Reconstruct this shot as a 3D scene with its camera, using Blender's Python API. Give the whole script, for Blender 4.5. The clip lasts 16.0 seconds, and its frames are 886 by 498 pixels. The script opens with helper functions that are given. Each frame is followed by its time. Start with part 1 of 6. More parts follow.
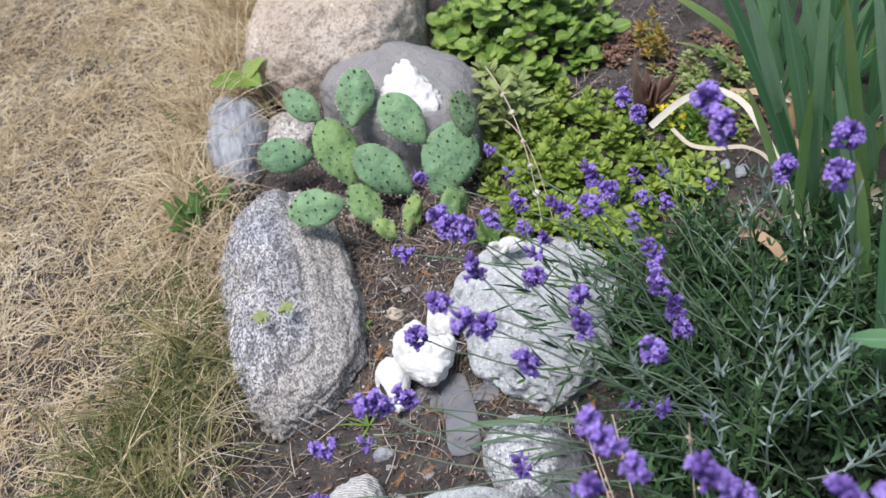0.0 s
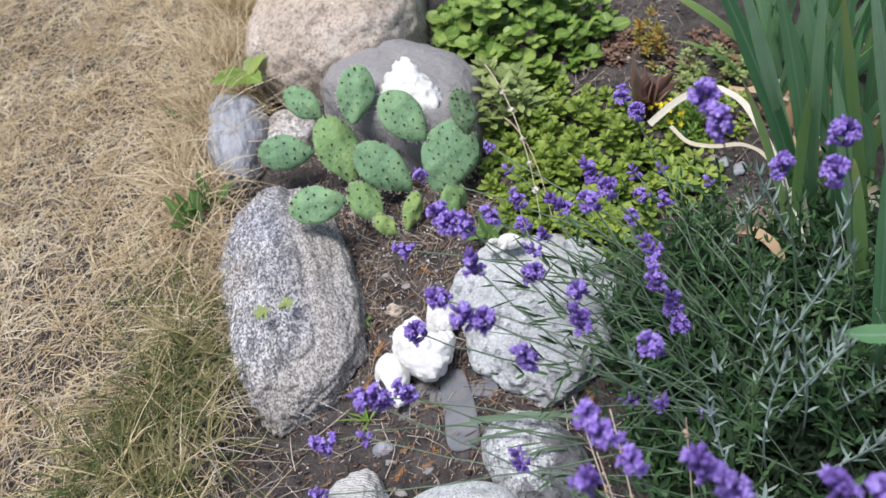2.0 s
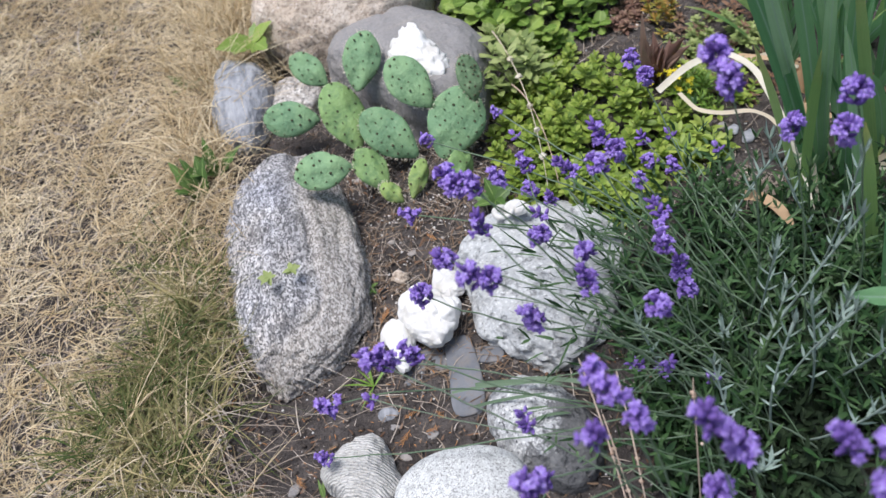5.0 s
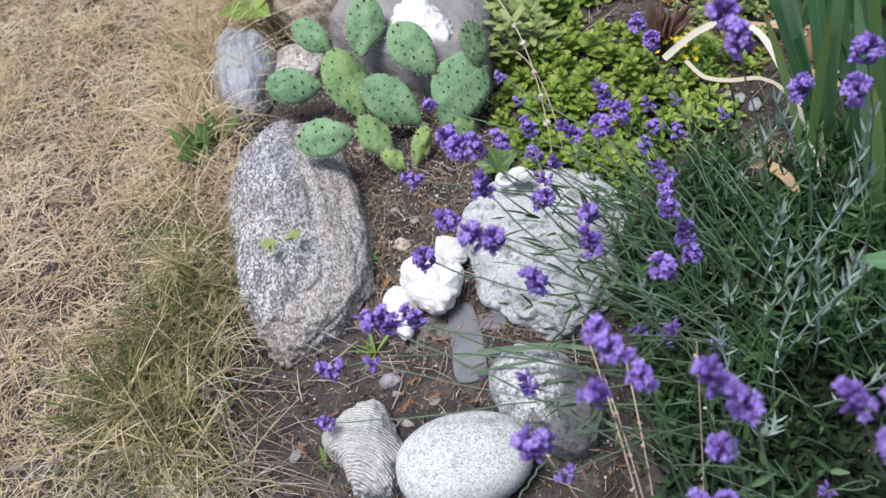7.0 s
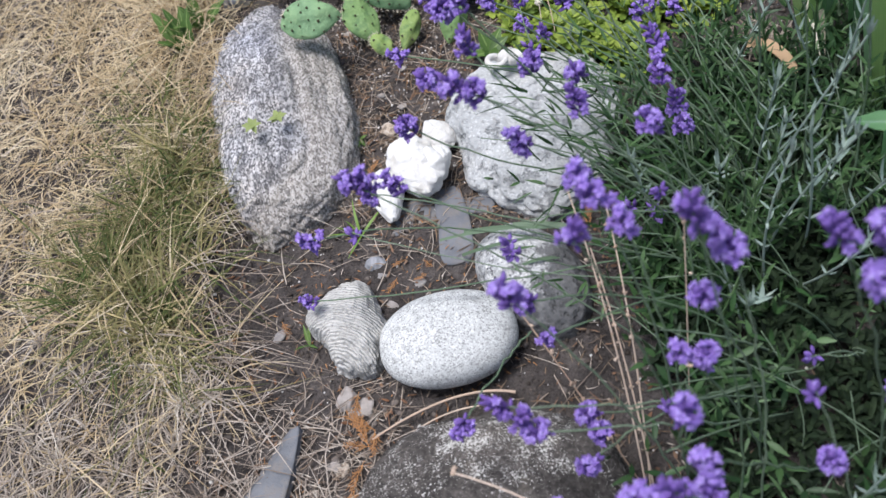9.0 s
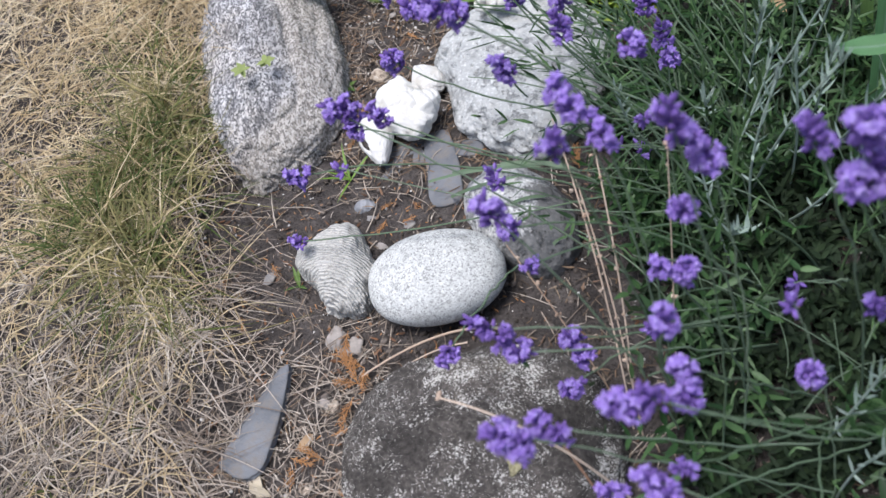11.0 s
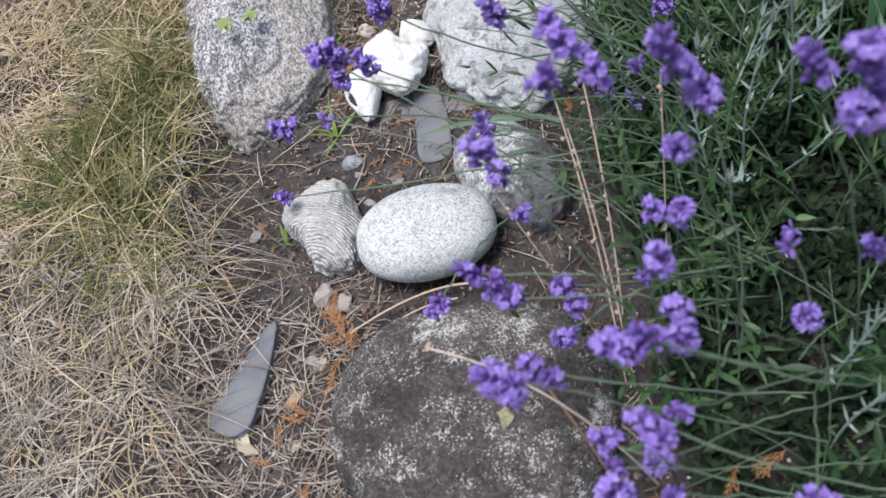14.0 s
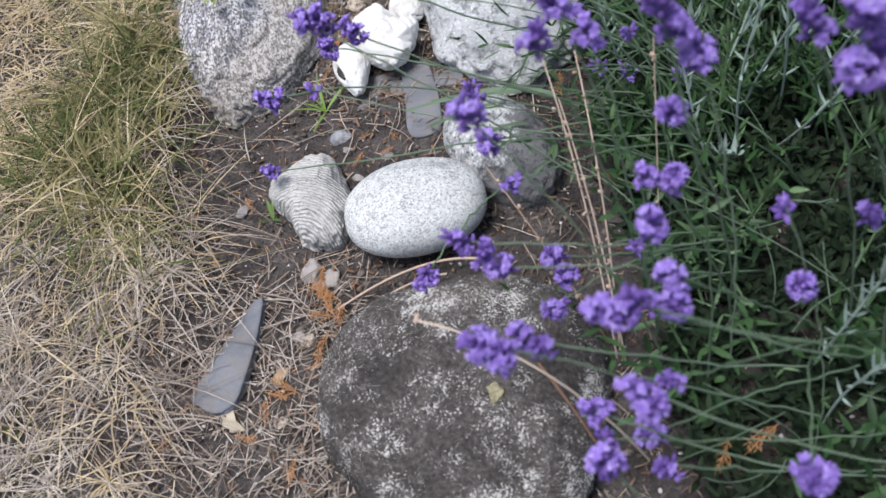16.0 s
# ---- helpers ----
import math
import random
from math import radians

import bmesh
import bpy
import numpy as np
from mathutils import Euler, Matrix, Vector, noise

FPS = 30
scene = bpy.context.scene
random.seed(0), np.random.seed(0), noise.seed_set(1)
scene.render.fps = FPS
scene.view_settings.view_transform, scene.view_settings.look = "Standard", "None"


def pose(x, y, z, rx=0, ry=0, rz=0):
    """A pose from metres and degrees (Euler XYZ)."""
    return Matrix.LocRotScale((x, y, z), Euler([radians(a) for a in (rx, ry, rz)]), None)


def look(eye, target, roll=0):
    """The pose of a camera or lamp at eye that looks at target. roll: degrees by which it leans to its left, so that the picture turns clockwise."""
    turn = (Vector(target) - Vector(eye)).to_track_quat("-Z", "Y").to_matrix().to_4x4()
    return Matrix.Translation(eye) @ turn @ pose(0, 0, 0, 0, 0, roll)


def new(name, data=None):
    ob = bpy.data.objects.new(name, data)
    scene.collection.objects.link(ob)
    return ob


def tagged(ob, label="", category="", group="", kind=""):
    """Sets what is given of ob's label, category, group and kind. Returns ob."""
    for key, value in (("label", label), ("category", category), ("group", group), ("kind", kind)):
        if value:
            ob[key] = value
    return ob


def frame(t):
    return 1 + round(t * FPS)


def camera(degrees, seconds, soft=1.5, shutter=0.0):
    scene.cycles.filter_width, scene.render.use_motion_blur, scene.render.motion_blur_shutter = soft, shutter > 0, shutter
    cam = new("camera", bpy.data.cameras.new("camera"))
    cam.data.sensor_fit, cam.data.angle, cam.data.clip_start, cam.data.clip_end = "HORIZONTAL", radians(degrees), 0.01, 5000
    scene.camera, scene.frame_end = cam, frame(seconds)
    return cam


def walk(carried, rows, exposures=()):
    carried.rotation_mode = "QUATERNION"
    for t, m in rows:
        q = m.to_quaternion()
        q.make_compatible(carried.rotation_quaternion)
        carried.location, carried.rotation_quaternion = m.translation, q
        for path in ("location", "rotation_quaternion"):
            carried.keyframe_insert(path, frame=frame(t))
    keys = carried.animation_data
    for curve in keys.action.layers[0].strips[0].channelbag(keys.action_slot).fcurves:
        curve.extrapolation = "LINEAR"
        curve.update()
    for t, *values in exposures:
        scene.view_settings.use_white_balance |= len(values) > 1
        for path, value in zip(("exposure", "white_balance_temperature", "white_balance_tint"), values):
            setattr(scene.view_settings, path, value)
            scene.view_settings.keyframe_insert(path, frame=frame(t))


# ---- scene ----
cam = camera(52.0, 16.0, 1.5)
PATH = [
    (0, (0.137, -0.499, 0.933), (0.027, 0.792, -0.59), -15.7),
    (0.5, (0.139, -0.502, 0.935), (0.03, 0.793, -0.585), -15.6),
    (1, (0.137, -0.503, 0.937), (0.029, 0.79, -0.584), -15.5),
    (1.5, (0.136, -0.505, 0.937), (0.028, 0.783, -0.589), -15.5),
    (2, (0.137, -0.505, 0.936), (0.027, 0.784, -0.589), -15.6),
    (2.5, (0.137, -0.508, 0.939), (0.03, 0.782, -0.586), -15.4),
    (3, (0.136, -0.509, 0.939), (0.03, 0.779, -0.587), -15.3),
    (3.5, (0.137, -0.507, 0.936), (0.025, 0.777, -0.594), -15.5),
    (4, (0.136, -0.508, 0.933), (0.02, 0.768, -0.603), -15.7),
    (4.5, (0.135, -0.512, 0.933), (0.019, 0.756, -0.61), -15.6),
    (4.7, (0.134, -0.513, 0.929), (0.011, 0.749, -0.618), -15.9),
    (6.8, (0.131, -0.517, 0.91), (-0.021, 0.718, -0.655), -16.7),
    (7, (0.13, -0.521, 0.908), (-0.017, 0.699, -0.669), -16.6),
    (7.5, (0.131, -0.531, 0.893), (-0.012, 0.651, -0.714), -16.4),
    (8, (0.131, -0.54, 0.879), (-0.034, 0.61, -0.749), -17.4),
    (8.5, (0.132, -0.55, 0.864), (-0.044, 0.567, -0.786), -18.1),
    (9, (0.134, -0.558, 0.855), (-0.044, 0.544, -0.804), -18.2),
    (9.5, (0.136, -0.565, 0.846), (-0.047, 0.513, -0.829), -18.7),
    (9.7, (0.134, -0.572, 0.84), (-0.052, 0.508, -0.833), -18.9),
    (11.8, (0.144, -0.599, 0.833), (-0.044, 0.434, -0.869), -19.4),
    (12, (0.145, -0.6, 0.832), (-0.041, 0.427, -0.874), -19.5),
    (12.5, (0.146, -0.599, 0.825), (-0.037, 0.431, -0.879), -19.6),
    (13, (0.143, -0.598, 0.818), (-0.042, 0.426, -0.89), -19.8),
    (13.5, (0.138, -0.602, 0.816), (-0.045, 0.418, -0.895), -19.7),
    (14, (0.134, -0.606, 0.81), (-0.041, 0.411, -0.903), -19.2),
    (14.5, (0.133, -0.608, 0.8), (-0.039, 0.404, -0.916), -19.0),
    (15, (0.131, -0.608, 0.797), (-0.032, 0.406, -0.919), -18.5),
    (15.5, (0.129, -0.609, 0.794), (-0.036, 0.397, -0.927), -18.6),
    (16, (0.132, -0.613, 0.791), (-0.028, 0.384, -0.935), -18.5),
]
walk(cam, [(t, look(eye, target, roll)) for t, eye, target, roll in PATH])

cam.data.dof.use_dof = True
cam.data.dof.focus_distance = 1.04
cam.data.dof.aperture_fstop = 6.3

# ---- sky, sun ----
sky_world = bpy.data.worlds.new("sky")
scene.world = sky_world
sky_world.use_nodes = True
wt = sky_world.node_tree
sky = wt.nodes.new("ShaderNodeTexSky")
sky.sky_type, sky.sun_disc = "NISHITA", False
sky.sun_elevation, sky.sun_rotation = radians(76), radians(-81)
sky.air_density, sky.dust_density = 1.0, 3.0
wt.links.new(sky.outputs[0], wt.nodes["Background"].inputs[0])
wt.nodes["Background"].inputs[1].default_value = 0.098

sun = new("sun", bpy.data.lights.new("sun", "SUN"))
sun.data.energy, sun.data.angle, sun.data.color = 2.5, radians(24), (0.98, 0.985, 1.05)
sun.matrix_world = look((-0.38, 0.06, 1.6), (0, 0, 0))
scene.view_settings.exposure = 0.60

rng = np.random.default_rng(7)


# ---- materials ----
class Mat:
    """A node material, with short calls for its nodes."""

    def __init__(self, name, rough=0.8, spec=0.3):
        self.m = bpy.data.materials.new(name)
        self.m.use_nodes = True
        self.t = self.m.node_tree
        self.b = self.t.nodes["Principled BSDF"]
        self.b.inputs["Roughness"].default_value = rough
        self.b.inputs["Specular IOR Level"].default_value = spec
        self.co = self.node("ShaderNodeTexCoord").outputs["Object"]

    def node(self, kind):
        return self.t.nodes.new(kind)

    def to(self, socket, value):
        if isinstance(value, bpy.types.NodeSocket):
            self.t.links.new(value, socket)
        else:
            socket.default_value = value

    def scaled(self, x, y, z, rz=0.0):
        n = self.node("ShaderNodeMapping")
        self.to(n.inputs[0], self.co)
        n.inputs["Scale"].default_value = (x, y, z)
        n.inputs["Rotation"].default_value = (0, 0, radians(rz))
        return n.outputs[0]

    def noise(self, scale, detail=4.0, rough=0.55, vec=None, distortion=0.0):
        n = self.node("ShaderNodeTexNoise")
        self.to(n.inputs["Vector"], vec or self.co)
        for key, v in (("Scale", scale), ("Detail", detail), ("Roughness", rough), ("Distortion", distortion)):
            n.inputs[key].default_value = v
        return n.outputs["Fac"]

    def cells(self, scale, vec=None, feature="F1", out="Distance"):
        n = self.node("ShaderNodeTexVoronoi")
        n.feature = feature
        self.to(n.inputs["Vector"], vec or self.co)
        n.inputs["Scale"].default_value = scale
        return n.outputs[out]

    def grey(self, colour):
        n = self.node("ShaderNodeSeparateColor")
        self.to(n.inputs[0], colour)
        return n.outputs[0]

    def wave(self, scale, distortion, detail_scale=1.0, vec=None, axis="X"):
        n = self.node("ShaderNodeTexWave")
        n.bands_direction = axis
        self.to(n.inputs["Vector"], vec or self.co)
        n.inputs["Scale"].default_value, n.inputs["Distortion"].default_value = scale, distortion
        n.inputs["Detail"].default_value, n.inputs["Detail Scale"].default_value = 3.0, detail_scale
        return n.outputs["Fac"]

    def ramp(self, fac, *stops):
        n = self.node("ShaderNodeValToRGB")
        self.to(n.inputs[0], fac)
        while len(n.color_ramp.elements) < len(stops):
            n.color_ramp.elements.new(0.5)
        for e, (at, c) in zip(n.color_ramp.elements, stops):
            e.position = at
            e.color = (c, c, c, 1) if isinstance(c, (int, float)) else (*c, 1)
        return n.outputs[0]

    def mix(self, fac, a, b, kind="MIX"):
        n = self.node("ShaderNodeMix")
        n.data_type, n.blend_type = "RGBA", kind
        self.to(n.inputs[0], fac)
        for socket, v in ((n.inputs[6], a), (n.inputs[7], b)):
            self.to(socket, (*v, 1) if isinstance(v, tuple) else v)
        return n.outputs[2]

    def math(self, op, a, b=0.0):
        n = self.node("ShaderNodeMath")
        n.operation = op
        self.to(n.inputs[0], a)
        self.to(n.inputs[1], b)
        return n.outputs[0]

    def island(self):
        return self.node("ShaderNodeNewGeometry").outputs["Random Per Island"]

    def single(self):
        return self.node("ShaderNodeObjectInfo").outputs["Random"]

    def along(self, axis=1):
        """A coordinate of the UV map: 1 runs along a blade."""
        n = self.node("ShaderNodeSeparateXYZ")
        self.to(n.inputs[0], self.node("ShaderNodeTexCoord").outputs["UV"])
        return n.outputs[axis]

    def done(self, colour, bumps=(), rough=None, translucent=0.0):
        self.to(self.b.inputs["Base Color"], (*colour, 1) if isinstance(colour, tuple) else colour)
        last = None
        for height, strength, distance in bumps:
            n = self.node("ShaderNodeBump")
            n.inputs["Strength"].default_value, n.inputs["Distance"].default_value = strength, distance
            self.to(n.inputs["Height"], height)
            if last:
                self.to(n.inputs["Normal"], last)
            last = n.outputs[0]
        if last:
            self.to(self.b.inputs["Normal"], last)
        if rough is not None:
            self.to(self.b.inputs["Roughness"], rough)
        if translucent:
            tr, mx = self.node("ShaderNodeBsdfTranslucent"), self.node("ShaderNodeMixShader")
            self.to(tr.inputs[0], self.b.inputs["Base Color"].links[0].from_socket if self.b.inputs["Base Color"].links else self.b.inputs["Base Color"].default_value)
            mx.inputs[0].default_value = translucent
            self.to(mx.inputs[1], self.b.outputs[0])
            self.to(mx.inputs[2], tr.outputs[0])
            self.to(self.t.nodes["Material Output"].inputs[0], mx.outputs[0])
        return self.m


def stone_speckled(name, light, mid, dark, grain=420.0, dark_share=0.22, band=None, stain=(0.30, 0.25, 0.19), stain_at=(0.58, 0.8), relief=1.0, stretch=(1, 1, 1), mottle=1.0, patch_of=None, patch_side=0.0):
    """Granite or gneiss: crystals of three colours, loose bands, brown stains and pits."""
    k = Mat(name, 0.85, 0.25)
    vec = k.scaled(*stretch)
    crystal = k.grey(k.cells(grain, vec, out="Color"))
    fine = k.noise(grain * 0.45, 3, 0.7, vec)
    base = k.ramp(k.math("ADD", k.math("MULTIPLY", crystal, 0.55), k.math("MULTIPLY", fine, 0.5)), (dark_share, dark), (dark_share + 0.14, mid), (0.62, mid), (0.78, light))
    base = k.mix(1.0, base, k.ramp(k.noise(38, 6, 0.7), (0.30, 0.97 - 0.5 * mottle), (0.5, 0.97), (0.7, 1.0 + 0.15 * mottle)), "MULTIPLY")
    broad = k.noise(9, 5, 0.6)
    base = k.mix(k.ramp(broad, (0.3, 0.0), (0.75, 0.55)), base, k.mix(0.5, base, light), "MIX")
    if band:
        scale, turn, strength, colour = band
        lines = k.noise(1.0, 5, 0.62, k.scaled(scale, scale * 0.11, scale * 0.5, turn), 0.6)
        base = k.mix(k.math("MULTIPLY", k.ramp(lines, (0.46, 0.0), (0.62, 1.0)), strength), base, colour)
    base = k.mix(k.math("MULTIPLY", k.ramp(k.noise(14, 6, 0.65), (stain_at[0], 0.0), (stain_at[1], 1.0)), 0.6), base, stain)
    if patch_of:
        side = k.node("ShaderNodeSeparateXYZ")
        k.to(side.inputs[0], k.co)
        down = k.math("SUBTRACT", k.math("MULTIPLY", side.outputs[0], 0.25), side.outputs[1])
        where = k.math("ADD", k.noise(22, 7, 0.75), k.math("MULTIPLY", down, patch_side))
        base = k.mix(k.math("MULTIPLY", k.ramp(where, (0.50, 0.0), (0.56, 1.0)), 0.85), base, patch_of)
    pits = k.ramp(k.noise(60, 5, 0.72), (0.36, 0.0), (0.45, 1.0))
    base = k.mix(k.math("MULTIPLY", k.math("SUBTRACT", 1.0, pits), 0.45), base, dark)
    return k.done(base, [(k.noise(30, 6, 0.65), 0.7 * relief, 0.014), (pits, 0.5 * relief, 0.004), (crystal, 0.25 * relief, 0.0012)])


M = {}
M["pale_granite"] = stone_speckled("pale_granite", (0.57, 0.58, 0.575), (0.42, 0.43, 0.425), (0.14, 0.145, 0.145), 420, 0.15, None, (0.40, 0.37, 0.31), mottle=0.7)
M["egg_granite"] = stone_speckled("egg_granite", (0.70, 0.71, 0.69), (0.54, 0.55, 0.535), (0.24, 0.24, 0.235), 800, 0.31, None, (0.56, 0.53, 0.46), (0.75, 0.98), 0.2, mottle=0.15)
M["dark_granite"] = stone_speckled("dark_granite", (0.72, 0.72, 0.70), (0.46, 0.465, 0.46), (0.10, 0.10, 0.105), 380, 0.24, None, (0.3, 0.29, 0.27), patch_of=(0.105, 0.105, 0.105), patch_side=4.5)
M["white_granite"] = stone_speckled("white_granite", (0.72, 0.69, 0.65), (0.5, 0.46, 0.42), (0.12, 0.11, 0.10), 300, 0.24)


def stone_gneiss():
    """Foliated rock: white and grey crystals, a dark seam, and thin brownish layers that run down one flank and round its foot."""
    k = Mat("gneiss", 0.8, 0.3)
    crystal = k.grey(k.cells(430, k.scaled(1.3, 0.75, 1), out="Color"))
    fine = k.noise(210, 5, 0.8, k.scaled(1.4, 0.7, 1.0, 8))
    fac = k.math("ADD", k.math("MULTIPLY", crystal, 0.45), k.math("MULTIPLY", fine, 0.6))
    c = k.ramp(fac, (0.35, (0.11, 0.11, 0.114)), (0.44, (0.235, 0.232, 0.235)), (0.54, (0.36, 0.355, 0.355)), (0.63, (0.65, 0.64, 0.635)))
    c = k.mix(1.0, c, k.ramp(k.noise(22, 6, 0.7), (0.34, 0.62), (0.5, 1.0), (0.66, 1.2)), "MULTIPLY")
    streaks = k.noise(1.0, 6, 0.72, k.scaled(60, 16, 40, 8), 0.3)
    c = k.mix(k.ramp(streaks, (0.38, 0.55), (0.49, 0.0)), c, (0.10, 0.10, 0.107))
    c = k.mix(k.ramp(streaks, (0.55, 0.0), (0.68, 0.55)), c, (0.72, 0.71, 0.70))
    c = k.mix(1.0, c, k.ramp(k.noise(8, 5, 0.65), (0.32, (1.04, 0.97, 0.89)), (0.5, (1.0, 0.99, 0.995)), (0.66, (0.92, 0.94, 1.02))), "MULTIPLY")
    split = k.node("ShaderNodeSeparateXYZ")
    k.to(split.inputs[0], k.co)
    x, y = split.outputs[0], split.outputs[1]
    below = k.math("MINIMUM", k.math("ADD", y, 0.10), 0.0)
    round_foot = k.math("SQRT", k.math("ADD", k.math("MULTIPLY", x, x), k.math("MULTIPLY", below, below)))
    flow = k.math("ADD", round_foot, k.math("MULTIPLY", k.math("SUBTRACT", k.noise(12, 5, 0.65), 0.5), 0.05))
    flank = k.math("ADD", k.math("SUBTRACT", x, k.math("MULTIPLY", below, 1.4)), k.math("MULTIPLY", k.math("SUBTRACT", k.noise(11, 4), 0.5), 0.06))
    line = k.node("ShaderNodeCombineXYZ")
    k.to(line.inputs[0], k.math("MULTIPLY", flow, 210.0))
    k.to(line.inputs[1], k.math("MULTIPLY", y, 9.0))
    layers = k.noise(1.0, 6, 0.72, line.outputs[0], 0.4)
    brown = k.ramp(layers, (0.28, (0.16, 0.14, 0.12)), (0.46, (0.33, 0.295, 0.255)), (0.60, (0.46, 0.42, 0.365)), (0.72, (0.58, 0.54, 0.48)))
    brown = k.mix(k.ramp(fac, (0.36, 0.6), (0.50, 0.0)), brown, (0.11, 0.10, 0.09))
    brown = k.mix(k.ramp(fac, (0.56, 0.0), (0.66, 0.5)), brown, (0.68, 0.65, 0.60))
    c = k.mix(k.math("MULTIPLY", k.ramp(flank, (0.012, 0.0), (0.045, 1.0)), 0.75), c, brown)
    seam = k.math("MULTIPLY", k.ramp(flank, (0.002, 0.0), (0.014, 1.0), (0.030, 0.0)), k.ramp(k.noise(40, 5, 0.7), (0.4, 0.0), (0.6, 1.0)))
    c = k.mix(k.math("MULTIPLY", seam, 0.7), c, (0.06, 0.06, 0.066))
    pits = k.ramp(k.noise(48, 5, 0.72), (0.34, 0.0), (0.41, 1.0))
    c = k.mix(k.math("MULTIPLY", k.math("SUBTRACT", 1.0, pits), 0.5), c, (0.08, 0.078, 0.076))
    return k.done(c, [(k.noise(26, 7, 0.7), 0.7, 0.010), (layers, 0.6, 0.005), (streaks, 0.6, 0.004), (pits, 0.5, 0.004), (fine, 0.6, 0.003), (crystal, 0.3, 0.0014)])


M["gneiss"] = stone_gneiss()


def stone_sand():
    k = Mat("sandstone", 0.9, 0.2)
    broad = k.noise(7, 6, 0.62)
    c = k.ramp(broad, (0.25, (0.38, 0.30, 0.225)), (0.5, (0.50, 0.42, 0.335)), (0.75, (0.62, 0.56, 0.49)))
    grain = k.noise(330, 2, 0.7)
    c = k.mix(k.ramp(k.noise(210, 3, 0.75), (0.36, 0.75), (0.52, 0.0)), c, (0.20, 0.15, 0.12))
    c = k.mix(k.ramp(k.noise(150, 3, 0.7), (0.60, 0.0), (0.70, 0.6)), c, (0.74, 0.70, 0.64))
    c = k.mix(k.ramp(k.noise(26, 5, 0.7), (0.55, 0.0), (0.75, 0.45)), c, (0.40, 0.22, 0.12))
    pits = k.ramp(k.noise(85, 4, 0.7), (0.36, 0.0), (0.46, 1.0))
    c = k.mix(k.math("MULTIPLY", k.math("SUBTRACT", 1.0, pits), 0.3), c, (0.26, 0.2, 0.15))
    return k.done(c, [(k.noise(22, 7, 0.6), 0.7, 0.014), (pits, 0.6, 0.004), (grain, 0.5, 0.0016)])


def stone_grey():
    k = Mat("grey_slate", 0.78, 0.3)
    c = k.ramp(k.noise(8, 6, 0.6), (0.3, (0.225, 0.215, 0.21)), (0.7, (0.30, 0.288, 0.278)))
    c = k.mix(k.ramp(k.noise(1.0, 5, 0.6, k.scaled(12, 70, 12, 20)), (0.5, 0.0), (0.72, 0.35)), c, (0.38, 0.34, 0.29))
    fine = k.noise(240, 3, 0.7)
    c = k.mix(k.ramp(fine, (0.3, 0.35), (0.55, 0.0)), c, (0.09, 0.088, 0.085))
    return k.done(c, [(k.noise(14, 7, 0.65), 0.6, 0.02), (k.noise(1.0, 5, 0.6, k.scaled(30, 120, 60, 20)), 0.4, 0.004), (fine, 0.35, 0.0015)])


def stone_blue():
    k = Mat("blue_grey_stone", 0.55, 0.4)
    layers = k.noise(1.0, 6, 0.65, k.scaled(75, 9, 40, 8), 0.4)
    c = k.ramp(layers, (0.32, (0.16, 0.17, 0.185)), (0.48, (0.28, 0.29, 0.31)), (0.66, (0.40, 0.41, 0.43)))
    c = k.mix(k.ramp(k.noise(16, 4), (0.6, 0.0), (0.8, 0.5)), c, (0.34, 0.31, 0.27))
    return k.done(c, [(layers, 0.6, 0.006), (k.noise(30, 5), 0.7, 0.012), (k.noise(160, 3), 0.3, 0.001)])


def stone_lichen():
    """A dark river boulder with pale grey lichen patches and one ochre spot's worth of crust."""
    k = Mat("lichened_boulder", 0.85, 0.25)
    c = k.ramp(k.noise(13, 6, 0.65), (0.32, (0.038, 0.034, 0.031)), (0.52, (0.074, 0.066, 0.060)), (0.75, (0.138, 0.123, 0.110)))
    fine = k.noise(210, 5, 0.8)
    c = k.mix(1.0, c, k.ramp(fine, (0.38, 0.5), (0.5, 0.95), (0.62, 1.5)), "MULTIPLY")
    spread = k.math("ADD", k.math("MULTIPLY", k.noise(15, 6, 0.7), 0.6), k.math("MULTIPLY", k.noise(62, 6, 0.75), 0.4))
    fleck = k.math("ADD", k.noise(520, 3, 0.7), k.math("MULTIPLY", k.math("SUBTRACT", spread, 0.5), 1.1))
    crust = k.ramp(fleck, (0.598, 0.0), (0.628, 1.0))
    c = k.mix(k.math("MULTIPLY", crust, 0.85), c, (0.64, 0.62, 0.58))
    c = k.mix(k.math("MULTIPLY", k.ramp(k.noise(10, 5, 0.6), (0.62, 0.0), (0.74, 1.0)), 0.35), c, (0.20, 0.17, 0.12))
    return k.done(c, [(k.noise(26, 6, 0.65), 0.5, 0.01), (crust, 0.4, 0.0015), (fine, 0.6, 0.003)])


def shell_white():
    k = Mat("bleached_shell", 0.6, 0.35)
    c = k.ramp(k.noise(24, 5, 0.6), (0.3, (0.52, 0.495, 0.44)), (0.5, (0.68, 0.67, 0.64)), (0.8, (0.76, 0.755, 0.74)))
    c = k.mix(k.ramp(k.noise(60, 4, 0.7), (0.62, 0.0), (0.75, 0.4)), c, (0.42, 0.37, 0.30))
    return k.done(c, [(k.noise(48, 6, 0.65), 0.8, 0.006), (k.noise(260, 3), 0.4, 0.0012)])


